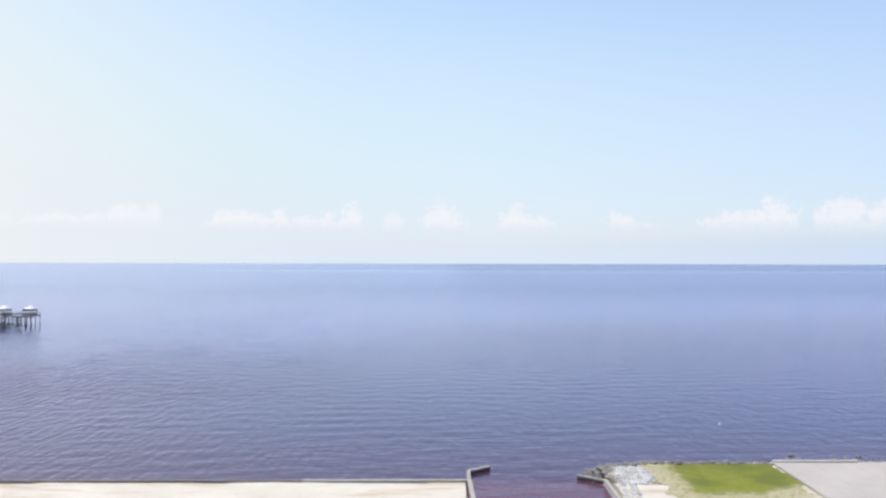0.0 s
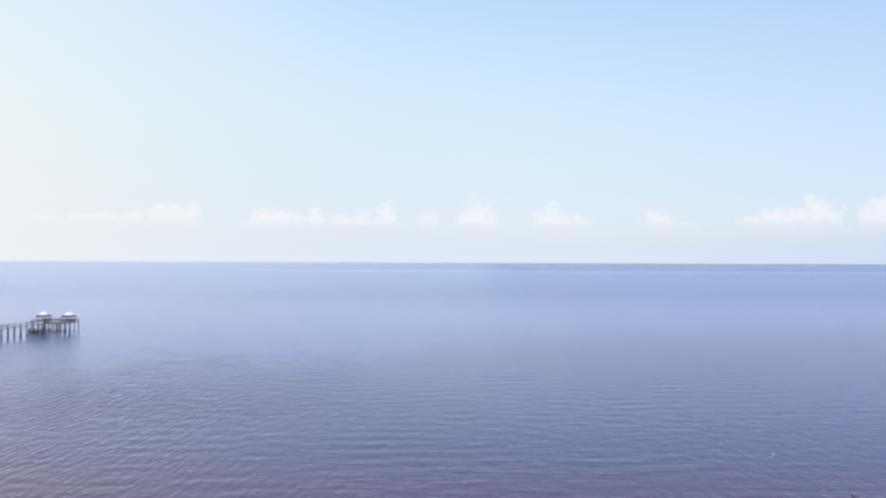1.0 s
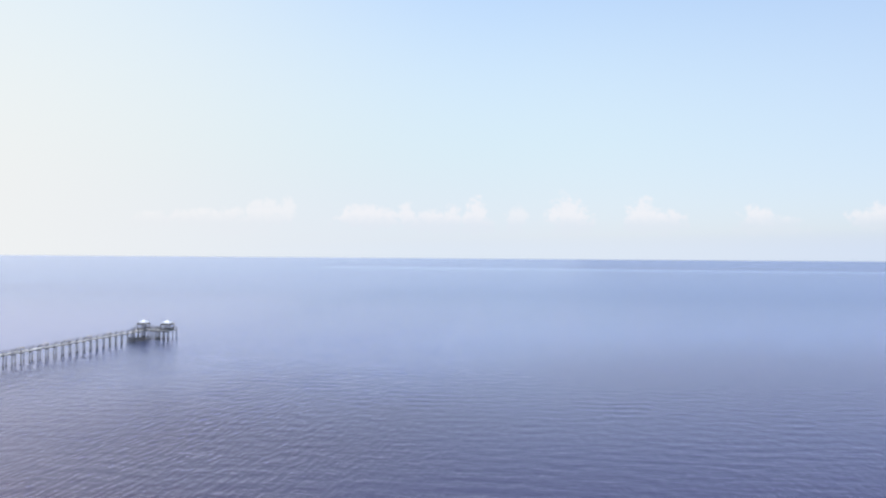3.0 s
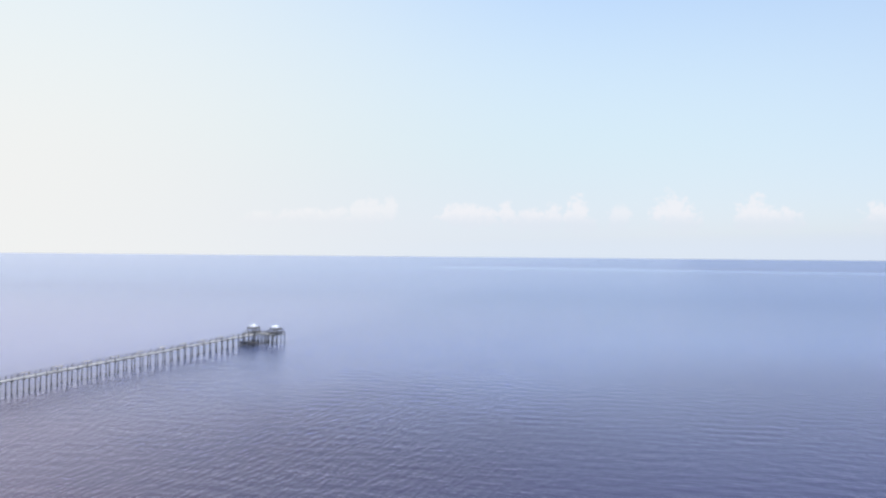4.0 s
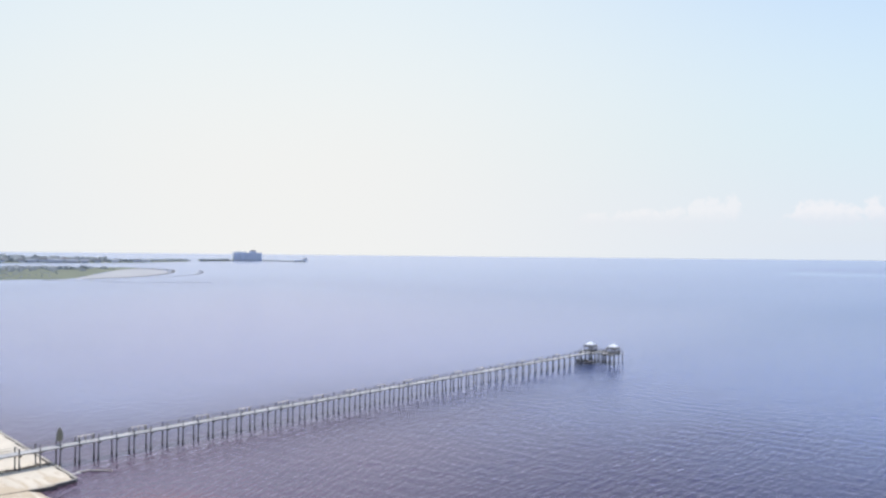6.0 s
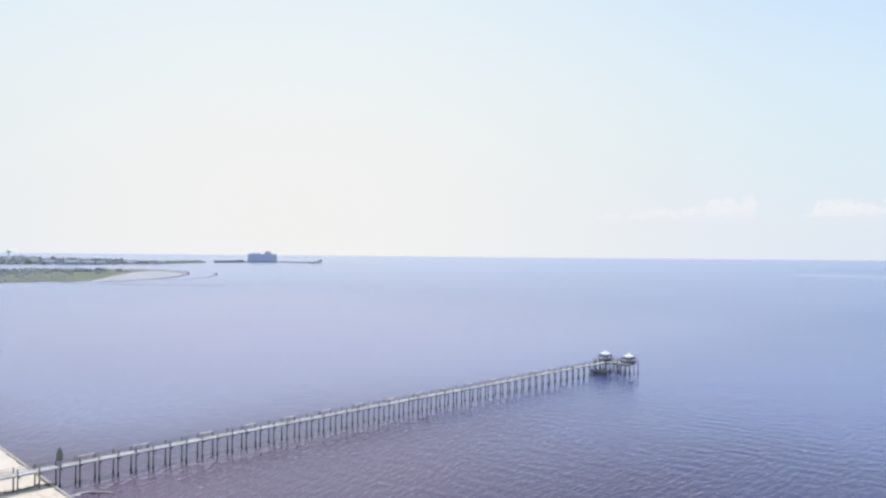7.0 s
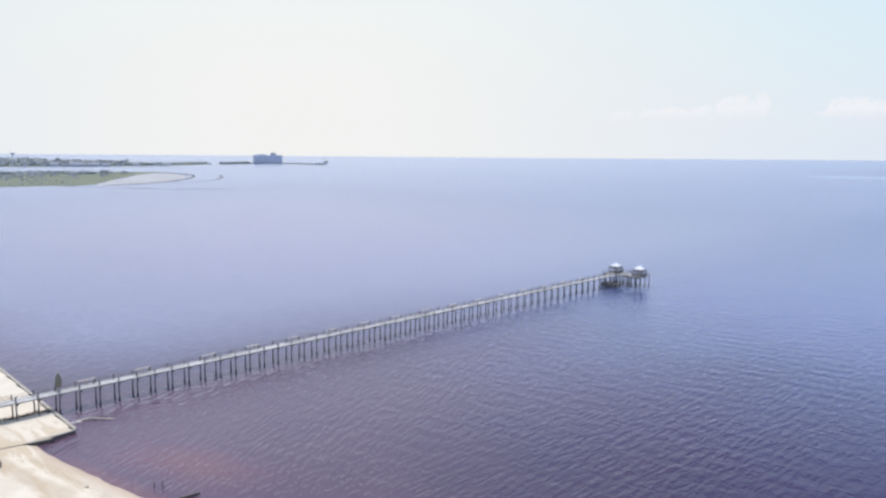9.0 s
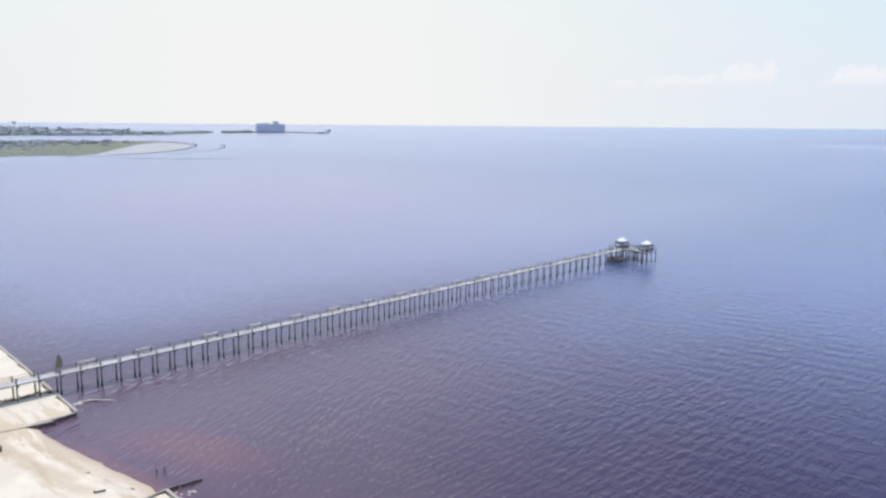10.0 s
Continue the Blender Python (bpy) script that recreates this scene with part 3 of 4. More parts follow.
shed = thing("spit_shed", (-1752, 1409, 2.0), "grey landing shed with a mast at the spit's end", "shed", "", 60)
part("wall", box(bmesh.new(), (-20, -4, 0), (6, 4, 3.5), 0.1), STUCCO, shed, "low grey wing")
part("wall", box(bmesh.new(), (6.05, -4, 0), (18, 4, 7.5), 0.1), STUCCO, shed)
bm = bmesh.new()
v = [bm.verts.new(p) for p in ((5.6, -4.6, 7.5), (18.5, -4.6, 7.5), (18.5, 4.6, 7.5), (5.6, 4.6, 7.5), (5.6, 0, 9.3), (18.5, 0, 9.3))]
for q in ((0, 1, 5, 4), (2, 3, 4, 5), (1, 2, 5), (3, 0, 4), (0, 3, 2, 1)):
    bm.faces.new([v[k] for k in q])
part("roof", bm, ROOFGREY, shed)
part("mast", post(bmesh.new(), 16, 0, 8.2, 17, 0.8, 0.5, 8), STUCCO, shed)
for k, at in enumerate(((-1690, 1416), (-1655, 1425), (-1610, 1432), (-1570, 1440))):
    d = thing("channel_marker", (*at, -0.5), "low dark marker post standing in the water", "marker", "markers off the spit")
    part("stake", post(bmesh.new(), 0, 0, 0, 3.2, 1.0, 0.8, 6), DARKWOOD, d)

# ---- seawalls and jetties ----
def wall_run(name, label, a, b, z0, z1, thick, mat, cap_mat, cap_wide, category="seawall"):
    """A retaining wall in panels with a coping of slabs."""
    w = thing(name, (0, 0, 0), label, category)
    w["kind"] = "structure"
    A, B = Vector((*a, 0)), Vector((*b, 0))
    length = (B - A).length
    n = max(1, round(length / 3.0))
    step = length / n
    turn = math.atan2(B.y - A.y, B.x - A.x)
    panel = mesh_of(box(bmesh.new(), (0.01, -thick / 2, z0), (step - 0.01, thick / 2, z1 - 0.18), 0.015), "wall_panel", mat)
    slab = mesh_of(box(bmesh.new(), (0.006, -cap_wide / 2, z1 - 0.178), (step - 0.006, cap_wide / 2, z1), 0.02), "coping_slab", cap_mat)
    rng = random.Random(name)
    for k in range(n):
        p = A.lerp(B, k / n)
        placed("wall_panel", panel, w, p, turn)
        placed("coping_slab", slab, w, p + Vector((0, 0, rng.uniform(-0.012, 0.012))), turn + rng.uniform(-0.003, 0.003))
    return w


wall_run("seawall_1", "concrete seawall with a pale coping beside the pier", (-78, 3.55), (12.1, -1.95), -1.5, 0.74, 0.35, CONCRETE, CAP, 0.5)
wall_run("seawall_2", "dark timber return wall at the end of the seawall", (12.3, -2.1), (12.9, -6.1), -1.5, 0.70, 0.2, DARKWOOD, BENCHWOOD, 0.22)
wall_run("seawall_3", "low timber return wall between fill and beach", (13.9, -6.0), (12.2, -16.0), -1.5, 0.64, 0.14, DARKWOOD, DARKWOOD, 0.18)
wall_run("seawall_4", "dark timber return wall beside the little beach", (49.1, -4.8), (49.7, -9.2), -1.5, 0.78, 0.25, DARKWOOD, TIMBER, 0.30)
wall_run("seawall_5", "timber return wall half buried in sand", (49.6, -9.2), (48.3, -24), -1.5, 0.74, 0.15, DARKWOOD, TIMBER, 0.18)
wall_run("seawall_6", "long straight seawall with a pale coping", (49.0, -4.5), (107.97, -6.7), -1.5, 0.74, 0.35, CONCRETE, CAP, 0.45)
wall_run("seawall_10", "long seawall with a dark weathered coping", (108.03, -6.7), (149.97, -5.726), -1.5, 0.74, 0.35, CONCRETE, DARKCAP, 0.42)
wall_run("seawall_11", "long seawall with a grey coping near the channel", (150.03, -5.724), (168.3, -5.3), -1.5, 0.76, 0.35, CONCRETE, CAP, 0.45)
wall_run("seawall_7", "channel wall with a pale coping", (168.5, -5.2), (169.8, -45), -1.5, 0.74, 0.35, CONCRETE, CAP, 0.5)
wall_run("seawall_8", "channel wall with a pale coping on the grass side", (183.7, -4.4), (184.0, -45), -1.5, 0.70, 0.3, CONCRETE, CAP, 0.4)


def jetty(points, z, wide, label, mat):
    """A plank-topped groyne: a cap beam on sheet boards, with stub posts."""
    j = thing("jetty", (0, 0, 0), label, "jetty")
    for a, b in zip(points, points[1:]):
        A, B = Vector((*a, 0)), Vector((*b, 0))
        part("cap_beam", beam(bmesh.new(), (*a, z), (*b, z), wide, 0.2), mat, j)
        n = max(2, int((B - A).length / 0.9))
        turn = math.atan2(B.y - A.y, B.x - A.x)
        step = (B - A).length / n
        board = mesh_of(box(bmesh.new(), (0.01, -0.09, -1.4), (step - 0.01, 0.09, z - 0.202), 0.01), "sheet_board", DARKWOOD)
        for k in range(n):
            placed("sheet_board", board, j, A.lerp(B, k / n), turn)
    return j


jetty([(168.45, -4.9), (168.5, -0.3), (171.1, 1.7)], 0.48, 0.42, "bent grey timber jetty at the channel mouth", TIMBER)
jetty([(183.8, -4.1), (181.0, -1.9)], 0.48, 0.42, "short grey timber groyne facing the channel mouth", TIMBER)
jetty([(48.5, -4.1), (48.4, -2.4)], 0.45, 0.28, "dark broken timber jetty off the beach corner", DARKWOOD)
jetty([(48.42, -2.2), (48.8, 0.9)], 0.34, 0.24, "dark half-sunken end of a timber jetty", DARKWOOD)
jetty([(6.9, 0.7), (7.1, 2.7), (10.4, 5.4)], 0.22, 0.30, "pale half-sunken timber beam off the seawall corner", BENCHWOOD)

# ---- park corner beyond the channel ----
def sheet(name, outline, lift, mat, label, category, step=0.6, ragged=0.0):
    """A ground cover that follows the ground inside an outline."""
    def inside(x, y):
        hit = False
        for (x0, y0), (x1, y1) in zip(outline, outline[1:] + outline[:1]):
            if (y0 > y) != (y1 > y) and x < (x1 - x0) * (y - y0) / (y1 - y0) + x0:
                hit = not hit
        return hit
    bm = bmesh.new()
    made = {}
    x0, x1 = min(p[0] for p in outline), max(p[0] for p in outline)
    y0, y1 = min(p[1] for p in outline), max(p[1] for p in outline)
    def vert(i, j):
        if (i, j) not in made:
            x, y = x0 + i * step, y0 + j * step
            jit = ragged * noise.noise((x * 0.9, y * 0.9, 7))
            made[i, j] = bm.verts.new((x + jit, y + jit, ground_height(x, y) + lift + 0.05))
        return made[i, j]
    for i in range(int((x1 - x0) / step) + 1):
        for j in range(int((y1 - y0) / step) + 1):
            cx, cy = x0 + (i + 0.5) * step, y0 + (j + 0.5) * step
            w = ragged * 2.2 * noise.noise((cx * 0.35, cy * 0.35, 1))
            if inside(cx + w, cy + w):
                bm.faces.new((vert(i, j), vert(i + 1, j), vert(i + 1, j + 1), vert(i, j + 1)))
    return tagged(part(name, bm, mat), label, category, kind="structure")


sheet("grass", [(188.6, 1.6), (192.0, 2.5), (205.0, 2.7), (205.0, -11.6), (197.0, -12.0), (190.5, -11.0), (188.5, -6.0), (190.0, -1.5)], 0.0, LAWN, "green mown grass thinning into dry tufts and sand", "grass", 0.3, 0.8)
rng = random.Random(21)
bm = bmesh.new()
for _ in range(3000):
    x, y = rng.uniform(192.0, 204.8), rng.uniform(-8.0, 2.3)
    if y < -1.6 - (x - 192.0) * 1.8 or y < -9.3 + abs(x - 197.0) * 0.3:
        continue
    z = ground_height(x, y) + 0.04
    a = rng.uniform(0, 6.28)
    w, h = 0.05, rng.uniform(0.02, 0.05)
    p = [bm.verts.new((x + w * math.cos(a), y + w * math.sin(a), z)), bm.verts.new((x - w * math.cos(a), y - w * math.sin(a), z)),
         bm.verts.new((x + rng.uniform(-0.06, 0.06), y + rng.uniform(-0.06, 0.06), z + h))]
    bm.faces.new(p)
tagged(part("grass_tufts", bm, GRASS), "short tufts in the mown grass", "grass", kind="stuff")

slab = thing("paved_lot", (0, 0, 0), "pale grey concrete lot beside the grass", "paving")
slab["kind"] = "structure"
for i in range(6):
    for j in range(7):
        x0, y1 = 205.5 + i * 4.6 - 0.05 * j, 2.95 - j * 4.6
        part("slab", box(bmesh.new(), (x0, y1 - 4.58, 0.2), (x0 + 4.58, y1, 0.70 + 0.01 * ((i * 3 + j) % 3)), 0.015), PAVING, slab)
kerb = thing("kerb", (0, 0, 0), "weathered kerb between grass and paved lot", "kerb")
kerb["kind"] = "structure"
for j in range(9):
    y1 = 2.7 - j * 3.0
    part("kerb_stone", beam(bmesh.new(), (205.33 - 0.1 * j * 0.33, y1, 0.78), (205.3 - 0.1 * j * 0.33, y1 - 2.98, 0.78), 0.24, 0.4), TIMBER, kerb)
wall_run("seawall_9", "pale concrete coping along the paved lot", (205.6, 3.25), (216.0, 3.6), -1.2, 0.85, 0.35, CONCRETE, CONCRETE, 0.45)


def stones(name, count, spot, size, mat, label, seed):
    rng = random.Random(seed)
    bm = bmesh.new()
    for _ in range(count):
        x, y = spot(rng)
        s = size * rng.uniform(0.5, 1.3)
        lump(bm, (x, y, max(-0.15, ground_height(x, y)) + s * 0.2), (s, s * rng.uniform(0.7, 1.2), s * 0.7), rng, 1)
    return tagged(part(name, bm, mat), label, "rocks", kind="stuff")


def within(cx, cy, rx, ry):
    """A spot near the middle of an oval more often than at its rim."""
    def spot(r):
        a, d = r.uniform(0, math.tau), math.sqrt(r.random()) * r.uniform(0.75, 1.05)
        return cx + rx * d * math.cos(a), cy + ry * d * math.sin(a)
    return spot


def brink(x):
    return 3.2 + 0.05 * max(0.0, x - 190) - 0.42 * max(0.0, 190 - x)


stones("pale_riprap", 1300, within(187.0, -2.4, 2.5, 3.9), 0.22, PALEROCK, "heap of pale broken stone between groyne and grass", 31)
stones("brown_rubble", 420, within(185.4, -1.6, 3.4, 3.6), 0.24, BROWNROCK, "brown and grey stones round the pale heap", 43)
stones("edge_riprap", 900, lambda r: (lambda x: (x, brink(x) + r.gauss(0.35, 0.55)))(r.uniform(182.4, 226)), 0.42, ROCK, "dark riprap stones along the water's edge", 32)
stones("brown_rubble", 330, lambda r: (lambda x: (x, brink(x) + r.gauss(0.1, 0.5)))(r.uniform(184, 206)), 0.28, BROWNROCK, "brown stones among the dark riprap", 44)
stones("edge_riprap", 90, lambda r: (r.uniform(182.2, 185.5), r.gauss(-0.9, 0.9)), 0.28, ROCK, "dark riprap stones beside the groyne", 33)
stones("pale_rocks", 34, lambda r: (r.uniform(216.3, 221.5), r.uniform(3.0, 4.5)), 0.5, PALEROCK, "heap of pale rocks at the end of the coping", 34)
stones("awash_rocks", 46, lambda r: (r.uniform(208, 226), r.gauss(6.2, 1.1)), 0.42, ROCK, "dark rocks awash off the coping", 45)
stones("pale_rocks", 12, lambda r: (r.uniform(49.6, 51.8), r.uniform(-4.0, -0.8)), 0.27, PALEROCK, "pale rocks awash at the seawall corner", 35)
stones("pale_rocks", 9, lambda r: (r.uniform(6.0, 7.4), r.uniform(-0.7, 0.7)), 0.33, PALEROCK, "pale rocks at the foot of the seawall corner", 36)
stones("edge_stones", 120, lambda r: (lambda x: (x, long_wall(x) + r.uniform(0.4, 1.3)))(r.uniform(51, 75)), 0.2, ROCK, "small stones in the shallows by the seawall", 37)

# small dark stones, also put in as shaded crevices of the pale heap
stones("dark_rubble", 130, lambda r: (r.uniform(184.6, 189.5), r.uniform(-6.3, 0.8)), 0.16, ROCK, "dark stones among the pale rubble", 40)
stones("pale_riprap", 70, lambda r: (r.uniform(184.4, 186.6), r.uniform(-11.5, -6.0)), 0.2, PALEROCK, "pale broken stone along the channel wall", 38)
stones("edge_riprap", 110, lambda r: (r.uniform(203.5, 224), r.gauss(4.2, 0.35)), 0.4, PALEROCK, "grey and pale stones below the coping", 39)

# ---- pier ----
BAY, DECK = 3.66, 3.72
FIRST, LAST = -7, 53
pier = thing("fishing_pier", (0, 0, 0), "long straight grey timber fishing pier on round posts", "pier")

def pile(top):
    """A round post, thicker with weed and barnacles up to the tide line."""
    bm = bmesh.new()
    prev = None
    for z, w in ((-1.5, 0.175), (0.1, 0.19), (0.42, 0.185), (0.6, 0.14), (2.0, 0.135), (top - 0.03, 0.125), (top, 0.10)):
        ring = [bm.verts.new((w * math.cos(k * math.tau / 10), w * math.sin(k * math.tau / 10), z)) for k in range(10)]
        if prev:
            for k in range(10):
                bm.faces.new((prev[k], prev[(k + 1) % 10], ring[(k + 1) % 10], ring[k]))
        prev = ring
    bm.faces.new(prev)
    return bm


post_mesh = mesh_of(pile(DECK + 0.98), "support_post", PILE)
deck_mesh = mesh_of(box(bmesh.new(), (-2.25, 0.02, DECK - 0.07), (0.28, BAY - 0.02, DECK), 0.012), "deck_panel", DECKWOOD)
cap_mesh = mesh_of(box(bmesh.new(), (-2.35, 0.155, DECK - 0.56), (0.36, 0.37, DECK - 0.26), 0.015), "cross_beam", RAILWOOD)
side_mesh = mesh_of(box(bmesh.new(), (-0.04, 0.01, DECK - 0.26), (0.04, BAY - 0.01, DECK - 0.072), 0.01), "stringer", TIMBER)
rail_mesh = mesh_of(box(bmesh.new(), (-0.05, 0.17, -0.05), (0.05, BAY - 0.17, 0.0), 0.01), "handrail", RAILWOOD)
thin_mesh = mesh_of(box(bmesh.new(), (-0.02, 0.17, -0.05), (0.02, BAY - 0.17, 0.0), 0.008), "mid_rail", RAILWOOD)
rng = random.Random(3)
for k in range(FIRST, LAST + 1):
    y = k * BAY
    for x in (0.0, -2.0):
        placed("support_post", post_mesh, pier, (x + rng.uniform(-0.04, 0.04), y + rng.uniform(-0.04, 0.04), rng.uniform(-0.06, 0.06)), rng.uniform(0, 3), rng.uniform(-0.006, 0.006))
    placed("cross_beam", cap_mesh, pier, (0, y, 0))
    if k == LAST:
        break
    placed("deck_panel", deck_mesh, pier, (0, y, rng.uniform(-0.01, 0.01)))
    for x in (0.2, -1.0, -2.17):
        placed("stringer", side_mesh, pier, (x, y, 0))
    for x in (0.0, -2.0):
        placed("handrail", rail_mesh, pier, (x, y, DECK + 0.92))
        placed("mid_rail", thin_mesh, pier, (x, y, DECK + 0.50))

# ---- bait tables along the far rail ----
def bait_table():
    b = thing("bait_table", (0, 0, 0), "weathered beige plank table leaning on the pier rail", "table", "tables along the pier")
    for k in range(2):
        bm = box(bmesh.new(), (0.02 + k * 0.17, -1.62, -0.02), (0.18 + k * 0.17, 1.62, 0.02), 0.008)
        bmesh.ops.transform(bm, matrix=pose(0, 0, 1.06, 0, 12, 0), verts=bm.verts)
        part("top_board", bm, BENCHWOOD, b)
    for y in (-1.3, 0, 1.3):
        part("leg", box(bmesh.new(), (0.04, y - 0.05, 0), (0.13, y + 0.05, 1.0), 0.01), TIMBER, b)
        part("leg", box(bmesh.new(), (0.24, y - 0.05, 0), (0.32, y + 0.05, 0.96), 0.01), TIMBER, b)
    return b


first = bait_table()
spots = [1, 4, 8, 11, 14, 17, 20, 23, 26, 29, 32, 35, 38, 41, 44, 47]
first.matrix_world = pose(-1.82, (spots[0] + 0.5) * BAY, DECK)
for k in spots[1:]:
    copy_thing(first, pose(-1.82, (k + 0.5) * BAY, DECK))

umbrella = thing("furled_umbrella", (-1.72, 0.55, DECK), "tall furled olive canvas umbrella standing on the pier", "umbrella")
part("pole", post(bmesh.new(), 0, 0, 0.08, 3.5, 0.035, 0.03, 8), TIMBER, umbrella)
part("base", post(bmesh.new(), 0, 0, 0, 0.08, 0.32, 0.30, 16), CONCRETE, umbrella)
bm = bmesh.new()
prev = None
for z, r in ((0.75, 0.30), (0.95, 0.46), (1.4, 0.56), (2.0, 0.55), (2.6, 0.42), (3.1, 0.22), (3.4, 0.05)):
    ring = [bm.verts.new((r * (1 + 0.16 * (-1) ** k) * math.cos(k * math.tau / 16), r * (1 + 0.16 * (-1) ** k) * math.sin(k * math.tau / 16), z)) for k in range(16)]
    if prev:
        for k in range(16):
            bm.faces.new((prev[k], prev[(k + 1) % 16], ring[(k + 1) % 16], ring[k]))
    else:
        bm.faces.new(list(reversed(ring)))
    prev = ring
bm.faces.new(prev)
part("canopy", bm, CANVAS, umbrella)

# ---- pier head ----
head = thing("fishing_platform", (0, 0, 0), "timber platform on many posts at the end of the pier", "platform")
y0, y1 = LAST * BAY + 0.3, LAST * BAY + 8.2
decks = [(-5.6, 1.6, y0, y1), (1.62, 4.18, y0 + 1.4, y1 - 1.4), (4.2, 9.5, y0 + 0.5, y1 - 0.5)]
for a, b, c, d in decks:
    part("deck", box(bmesh.new(), (a, c, DECK - 0.08), (b, d, DECK), 0.012), DECKWOOD, head)
    for y in (c + 0.1, (c + d) / 2, d - 0.1):
        part("edge_beam", box(bmesh.new(), (a, y - 0.07, DECK - 0.5), (b, y + 0.07, DECK - 0.082), 0.01), RAILWOOD, head)
    n = round((b - a) / 1.55)
    for k in range(n + 1):
        for y in (c + 0.12, d - 0.12):
            placed("support_post", post_mesh, head, (a + 0.15 + (b - a - 0.3) * k / n, y, rng.uniform(-0.05, 0.03)), rng.uniform(0, 3))
    for y in (c + 0.06, d - 0.06):
        if y < y0 + 0.3 and a < 0:
            part("handrail", box(bmesh.new(), (0.4, y - 0.05, DECK + 0.93), (b, y + 0.05, DECK + 0.99), 0.01), RAILWOOD, head)
            continue
        part("handrail", box(bmesh.new(), (a, y - 0.05, DECK + 0.93), (b, y + 0.05, DECK + 0.99), 0.01), RAILWOOD, head)
        part("mid_rail", box(bmesh.new(), (a, y - 0.03, DECK + 0.48), (b, y + 0.03, DECK + 0.57), 0.01), RAILWOOD, head)
part("handrail", box(bmesh.new(), (9.43, y0 + 0.6, DECK + 0.93), (9.53, y1 - 0.6, DECK + 0.99), 0.01), RAILWOOD, head)
part("handrail", box(bmesh.new(), (-5.63, y0 + 0.1, DECK + 0.93), (-5.53, y1 - 0.1, DECK + 0.99), 0.01), RAILWOOD, head)


def hip_tier(bm, half, z, rise, top):
    """One storey of a hipped roof: eaves, slopes and a small flat top."""
    low = [bm.verts.new((sx * half, sy * half, z)) for sx, sy in ((-1, -1), (1, -1), (1, 1), (-1, 1))]
    rim = [bm.verts.new((sx * half, sy * half, z + 0.16)) for sx, sy in ((-1, -1), (1, -1), (1, 1), (-1, 1))]
    peak = [bm.verts.new((sx * top, sy * top, z + 0.16 + rise)) for sx, sy in ((-1, -1), (1, -1), (1, 1), (-1, 1))]
    for a, b in ((low, rim), (rim, peak)):
        for k in range(4):
            bm.faces.new((a[k], a[(k + 1) % 4], b[(k + 1) % 4], b[k]))
    bm.faces.new(peak)
    bm.faces.new(list(reversed(low)))
    return bm


def pavilion():
    p = thing("pavilion", (0, 0, 0), "open pavilion with a two-tier roof capped in white metal", "pavilion", "pavilions on the pier head")
    part("lower_roof", hip_tier(bmesh.new(), 2.0, 2.05, 0.42, 1.1), ROOFGREY, p, "grey-brown shingled lower roof")
    upper = part("upper_roof", hip_tier(bmesh.new(), 1.5, 2.5, 0.95, 0.16), ROOFWHITE, p, "white metal upper roof")
    part("finial", post(bmesh.new(), 0, 0, 3.58, 3.8, 0.1, 0.04, 8), ROOFWHITE, upper)
    for k in range(4):
        e = (-1, -1, 1, 1)[k], (-1, 1, 1, -1)[k]
        part("corner_post", box(bmesh.new(), (e[0] * 1.75 - 0.09, e[1] * 1.75 - 0.09, 0), (e[0] * 1.75 + 0.09, e[1] * 1.75 + 0.09, 2.06), 0.012), RAILWOOD, p)
    for sx, sy in ((-1, 0), (1, 0), (0, 1), (0, -1)):
        a, b = ((-1.65, sy * 1.75), (1.65, sy * 1.75)) if sx == 0 else ((sx * 1.75, -1.65), (sx * 1.75, 1.65))
        part("fascia_beam", beam(bmesh.new(), (*a, 2.0), (*b, 2.0), 0.1, 0.24, 0.01), RAILWOOD, p)
        if (sx, sy) != (-1, 0):
            part("top_rail", beam(bmesh.new(), (*a, 0.98), (*b, 0.98), 0.1, 0.06, 0.01), RAILWOOD, p)
    slat = mesh_of(box(bmesh.new(), (-0.05, -0.02, 0.08), (0.05, 0.02, 0.92), 0.006), "baluster", RAILWOOD)
    for side in range(3):
        for k in range(14):
            u = -1.56 + k * 0.24
            at, turn = (((u, -1.75, 0), 0), ((u, 1.75, 0), 0), ((1.75, u, 0), math.pi / 2))[side]
            placed("baluster", slat, p, at, turn)
    for y in (-1.45, 1.45):
        bench = part("bench", box(bmesh.new(), (-1.4, y - 0.2, 0.40), (1.4, y + 0.2, 0.46), 0.01), BENCHWOOD, p)
        for x in (-1.25, 0.0, 1.25):
            part("leg", box(bmesh.new(), (x - 0.05, y - 0.15, 0), (x + 0.05, y + 0.15, 0.40), 0.008), RAILWOOD, bench)
    return p


first = pavilion()
mid = (y0 + y1) / 2
first.matrix_world = pose(-2.6, mid, DECK)
copy_thing(first, pose(7.3, mid, DECK))

# low timber frame added to stand for the dark shadow under the pier
landing = thing("boat_landing", (0.3, 190.2, 0), "dark timber boards slung low under the pier head, standing for its shadow", "landing")
part("deck", box(bmesh.new(), (-2.3, -2.8, 0.9), (2.6, 2.8, 1.05), 0.02), PILEWOOD, landing)
for k in range(10):
    x = -2.3 + k * 0.52
    for y in (-2.9, 2.9):
        part("fender_board", box(bmesh.new(), (x, y - 0.05, 0.1 + 0.12 * (k % 3)), (x + 0.2, y + 0.05, 1.7 - 0.3 * ((k * 5) % 4)), 0.01), PILEWOOD, landing)
for k in range(10):
    y = -2.7 + k * 0.57
    for x in (-2.4, 2.7):
        part("fender_board", box(bmesh.new(), (x - 0.05, y, 0.1 + 0.12 * (k % 3)), (x + 0.05, y + 0.2, 1.7 - 0.3 * ((k * 5 + 2) % 4)), 0.01), PILEWOOD, landing)
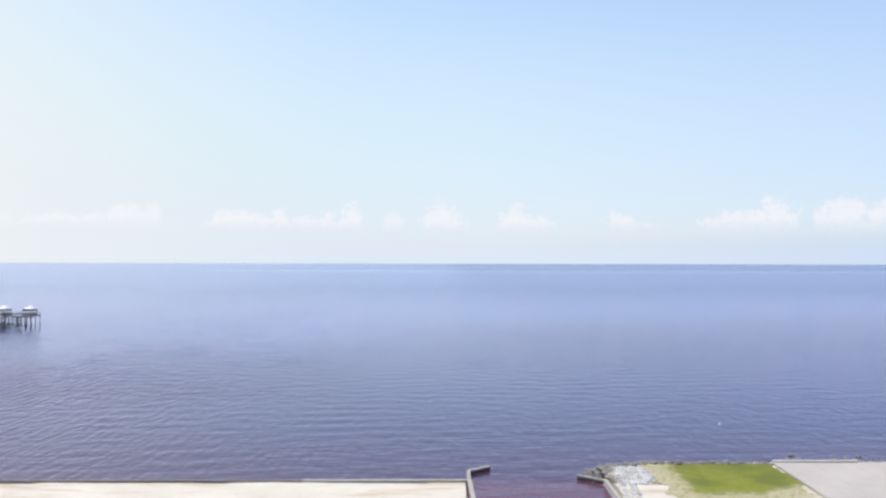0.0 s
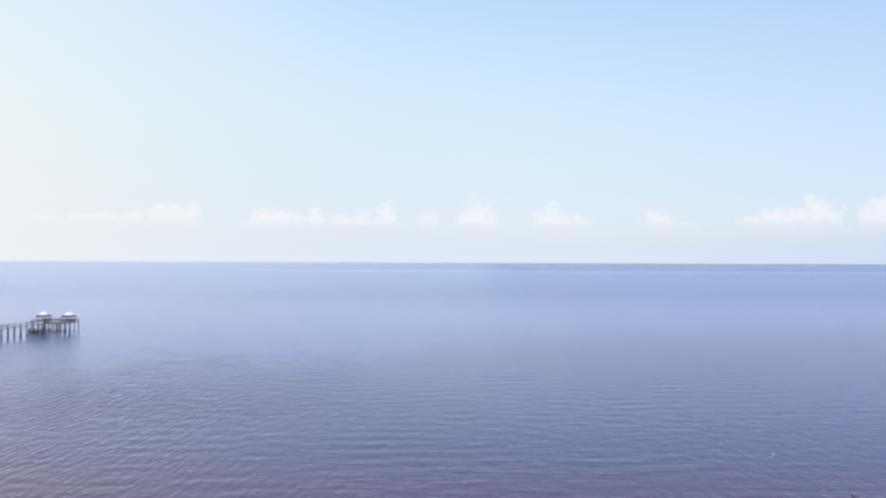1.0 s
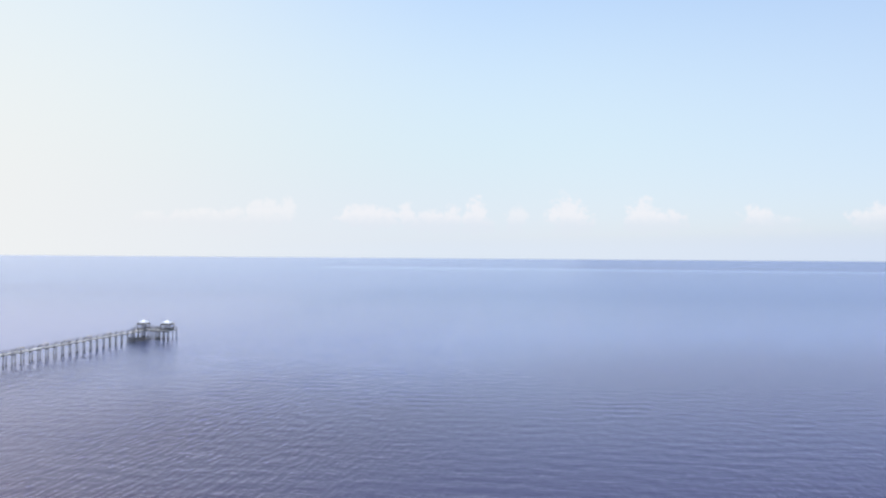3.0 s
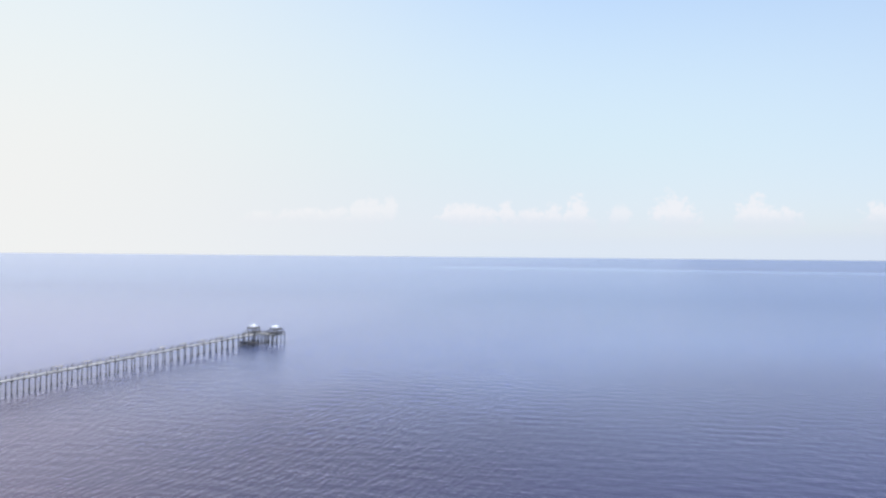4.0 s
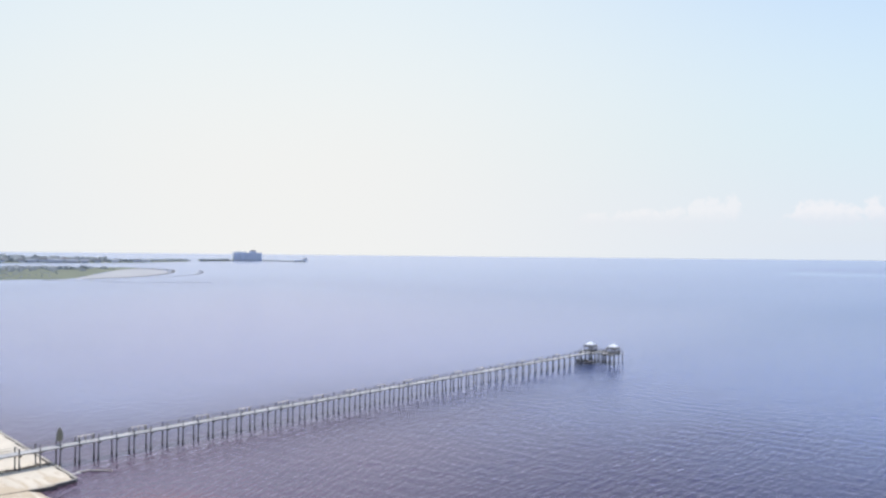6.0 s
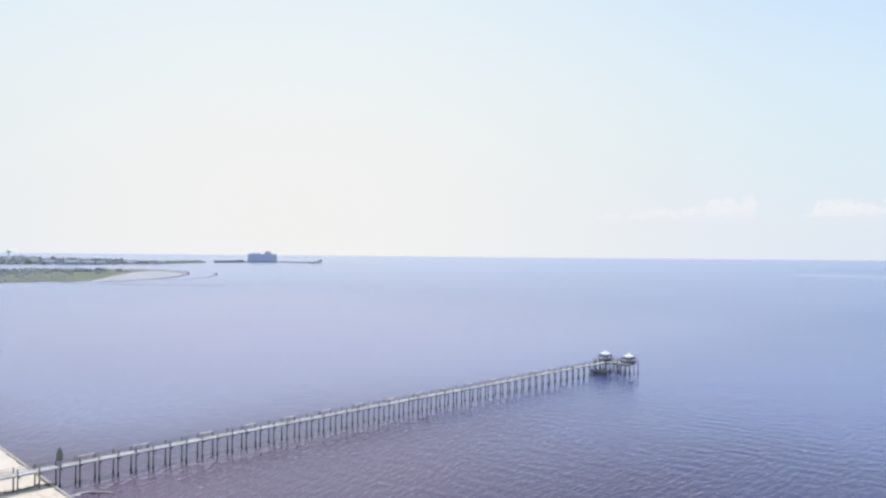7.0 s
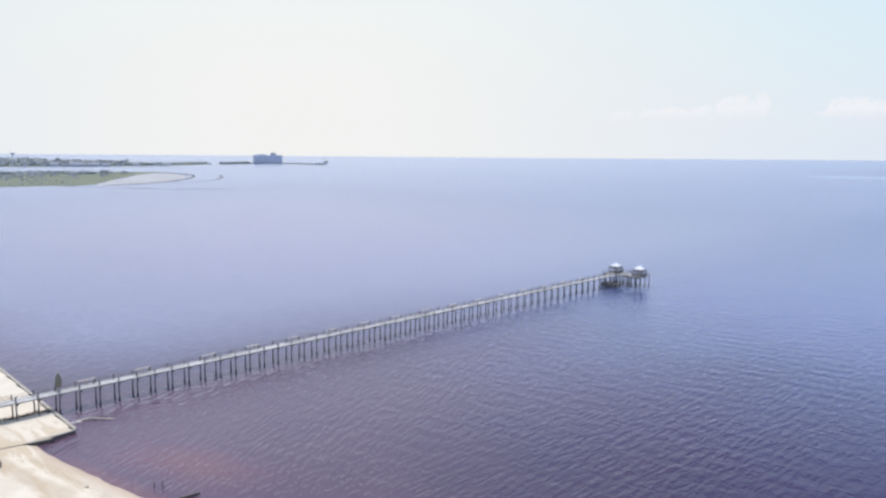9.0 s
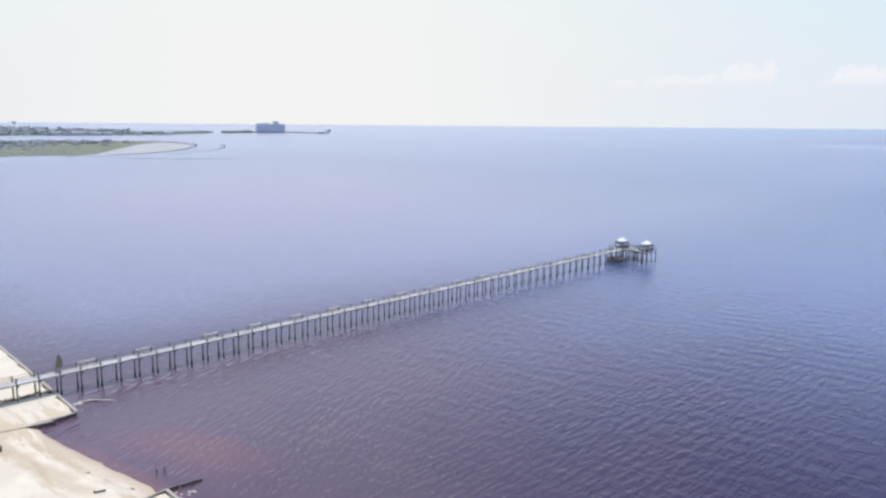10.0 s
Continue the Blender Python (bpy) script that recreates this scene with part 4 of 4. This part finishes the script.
for x in (-2.1, 0.2, 2.3):
    for y in (-2.6, 2.6):
        part("support_post", post(bmesh.new(), x, y, -1.5, 1.9, 0.16, 0.14, 8), DARKWOOD, landing)

# ---- small things on beach and water ----
for at, h in (((42.5, -2.7), 0.95), ((42.9, -1.7), 1.05)):
    s = thing("mooring_stake", (*at, -1.0), "short dark stake standing in the shallows", "stake", "stakes in the shallows")
    part("stake", post(bmesh.new(), 0, 0, 0, 1.0 + h, 0.11, 0.08, 8), DARKWOOD, s)

log = thing("drift_log", (43.4, -11.0, ground_height(43.4, -11.0)), "dark weathered driftwood log lying on sand", "driftwood", "", 75)
bm = beam(bmesh.new(), (-0.75, 0, 0.30), (0.75, 0.1, 0.26), 0.26, 0.28, 0.08)
trunk = part("trunk", bm, DARKWOOD, log)
part("branch", beam(bmesh.new(), (-0.7, 0, 0.55), (-0.62, 0.1, 0.28), 0.14, 0.14, 0.04), DARKWOOD, trunk)
for x, y, turn, long in ((44.9, -7.3, 20, 0.6), (36.0, -9.6, 70, 0.5)):
    d = thing("driftwood", (x, y, ground_height(x, y)), "small grey piece of driftwood on the sand", "driftwood", "driftwood on the beach", turn)
    bm = beam(bmesh.new(), (-long / 2, 0, 0.16), (long / 2, 0.08, 0.12), 0.14, 0.15, 0.04)
    part("stick", bm, DARKBROWN, d)
bin_at = (20.5, -16.3)
drum = thing("litter_drum", (*bin_at, ground_height(*bin_at)), "dark steel litter drum standing on the beach", "litter bin")
barrel = part("barrel", post(bmesh.new(), 0, 0, -0.05, 0.9, 0.32, 0.33, 16), DARKWOOD, drum)
part("rim", post(bmesh.new(), 0, 0, 0.9, 0.95, 0.36, 0.36, 16), TIMBER, barrel)

stones("weed_line", 420, lambda r: (lambda x: (x, -8.9 + 3.9 * smooth(14, 50, x) - 3.0 + r.gauss(0, 0.35)))(r.uniform(20, 48)), 0.055, TIMBER, "thin wrack line of dark seaweed on the sand", 41)

# dark lumps laid under the pier to stand for its shadow on sand
stones("dark_lumps", 420, lambda r: (lambda y: (-1.5 + r.gauss(0, 0.5) + 0.4 * noise.noise((y * 0.4, 0, 5)), y))(r.uniform(-14, -0.9)), 0.16, DARKBROWN, "dark lumps under the pier that stand for its shadow", 42)

buoy = thing("buoy", (207.6, 27.6, -0.25), "small white float on the water", "buoy")
bm = bmesh.new()
bmesh.ops.create_uvsphere(bm, u_segments=14, v_segments=8, radius=0.16, matrix=Matrix.Translation((0, 0, 0.28)))
part("float", bm, PAINT, buoy)
part("stem", post(bmesh.new(), 0, 0, 0.42, 0.5, 0.04, 0.03, 8), PAINT, buoy)
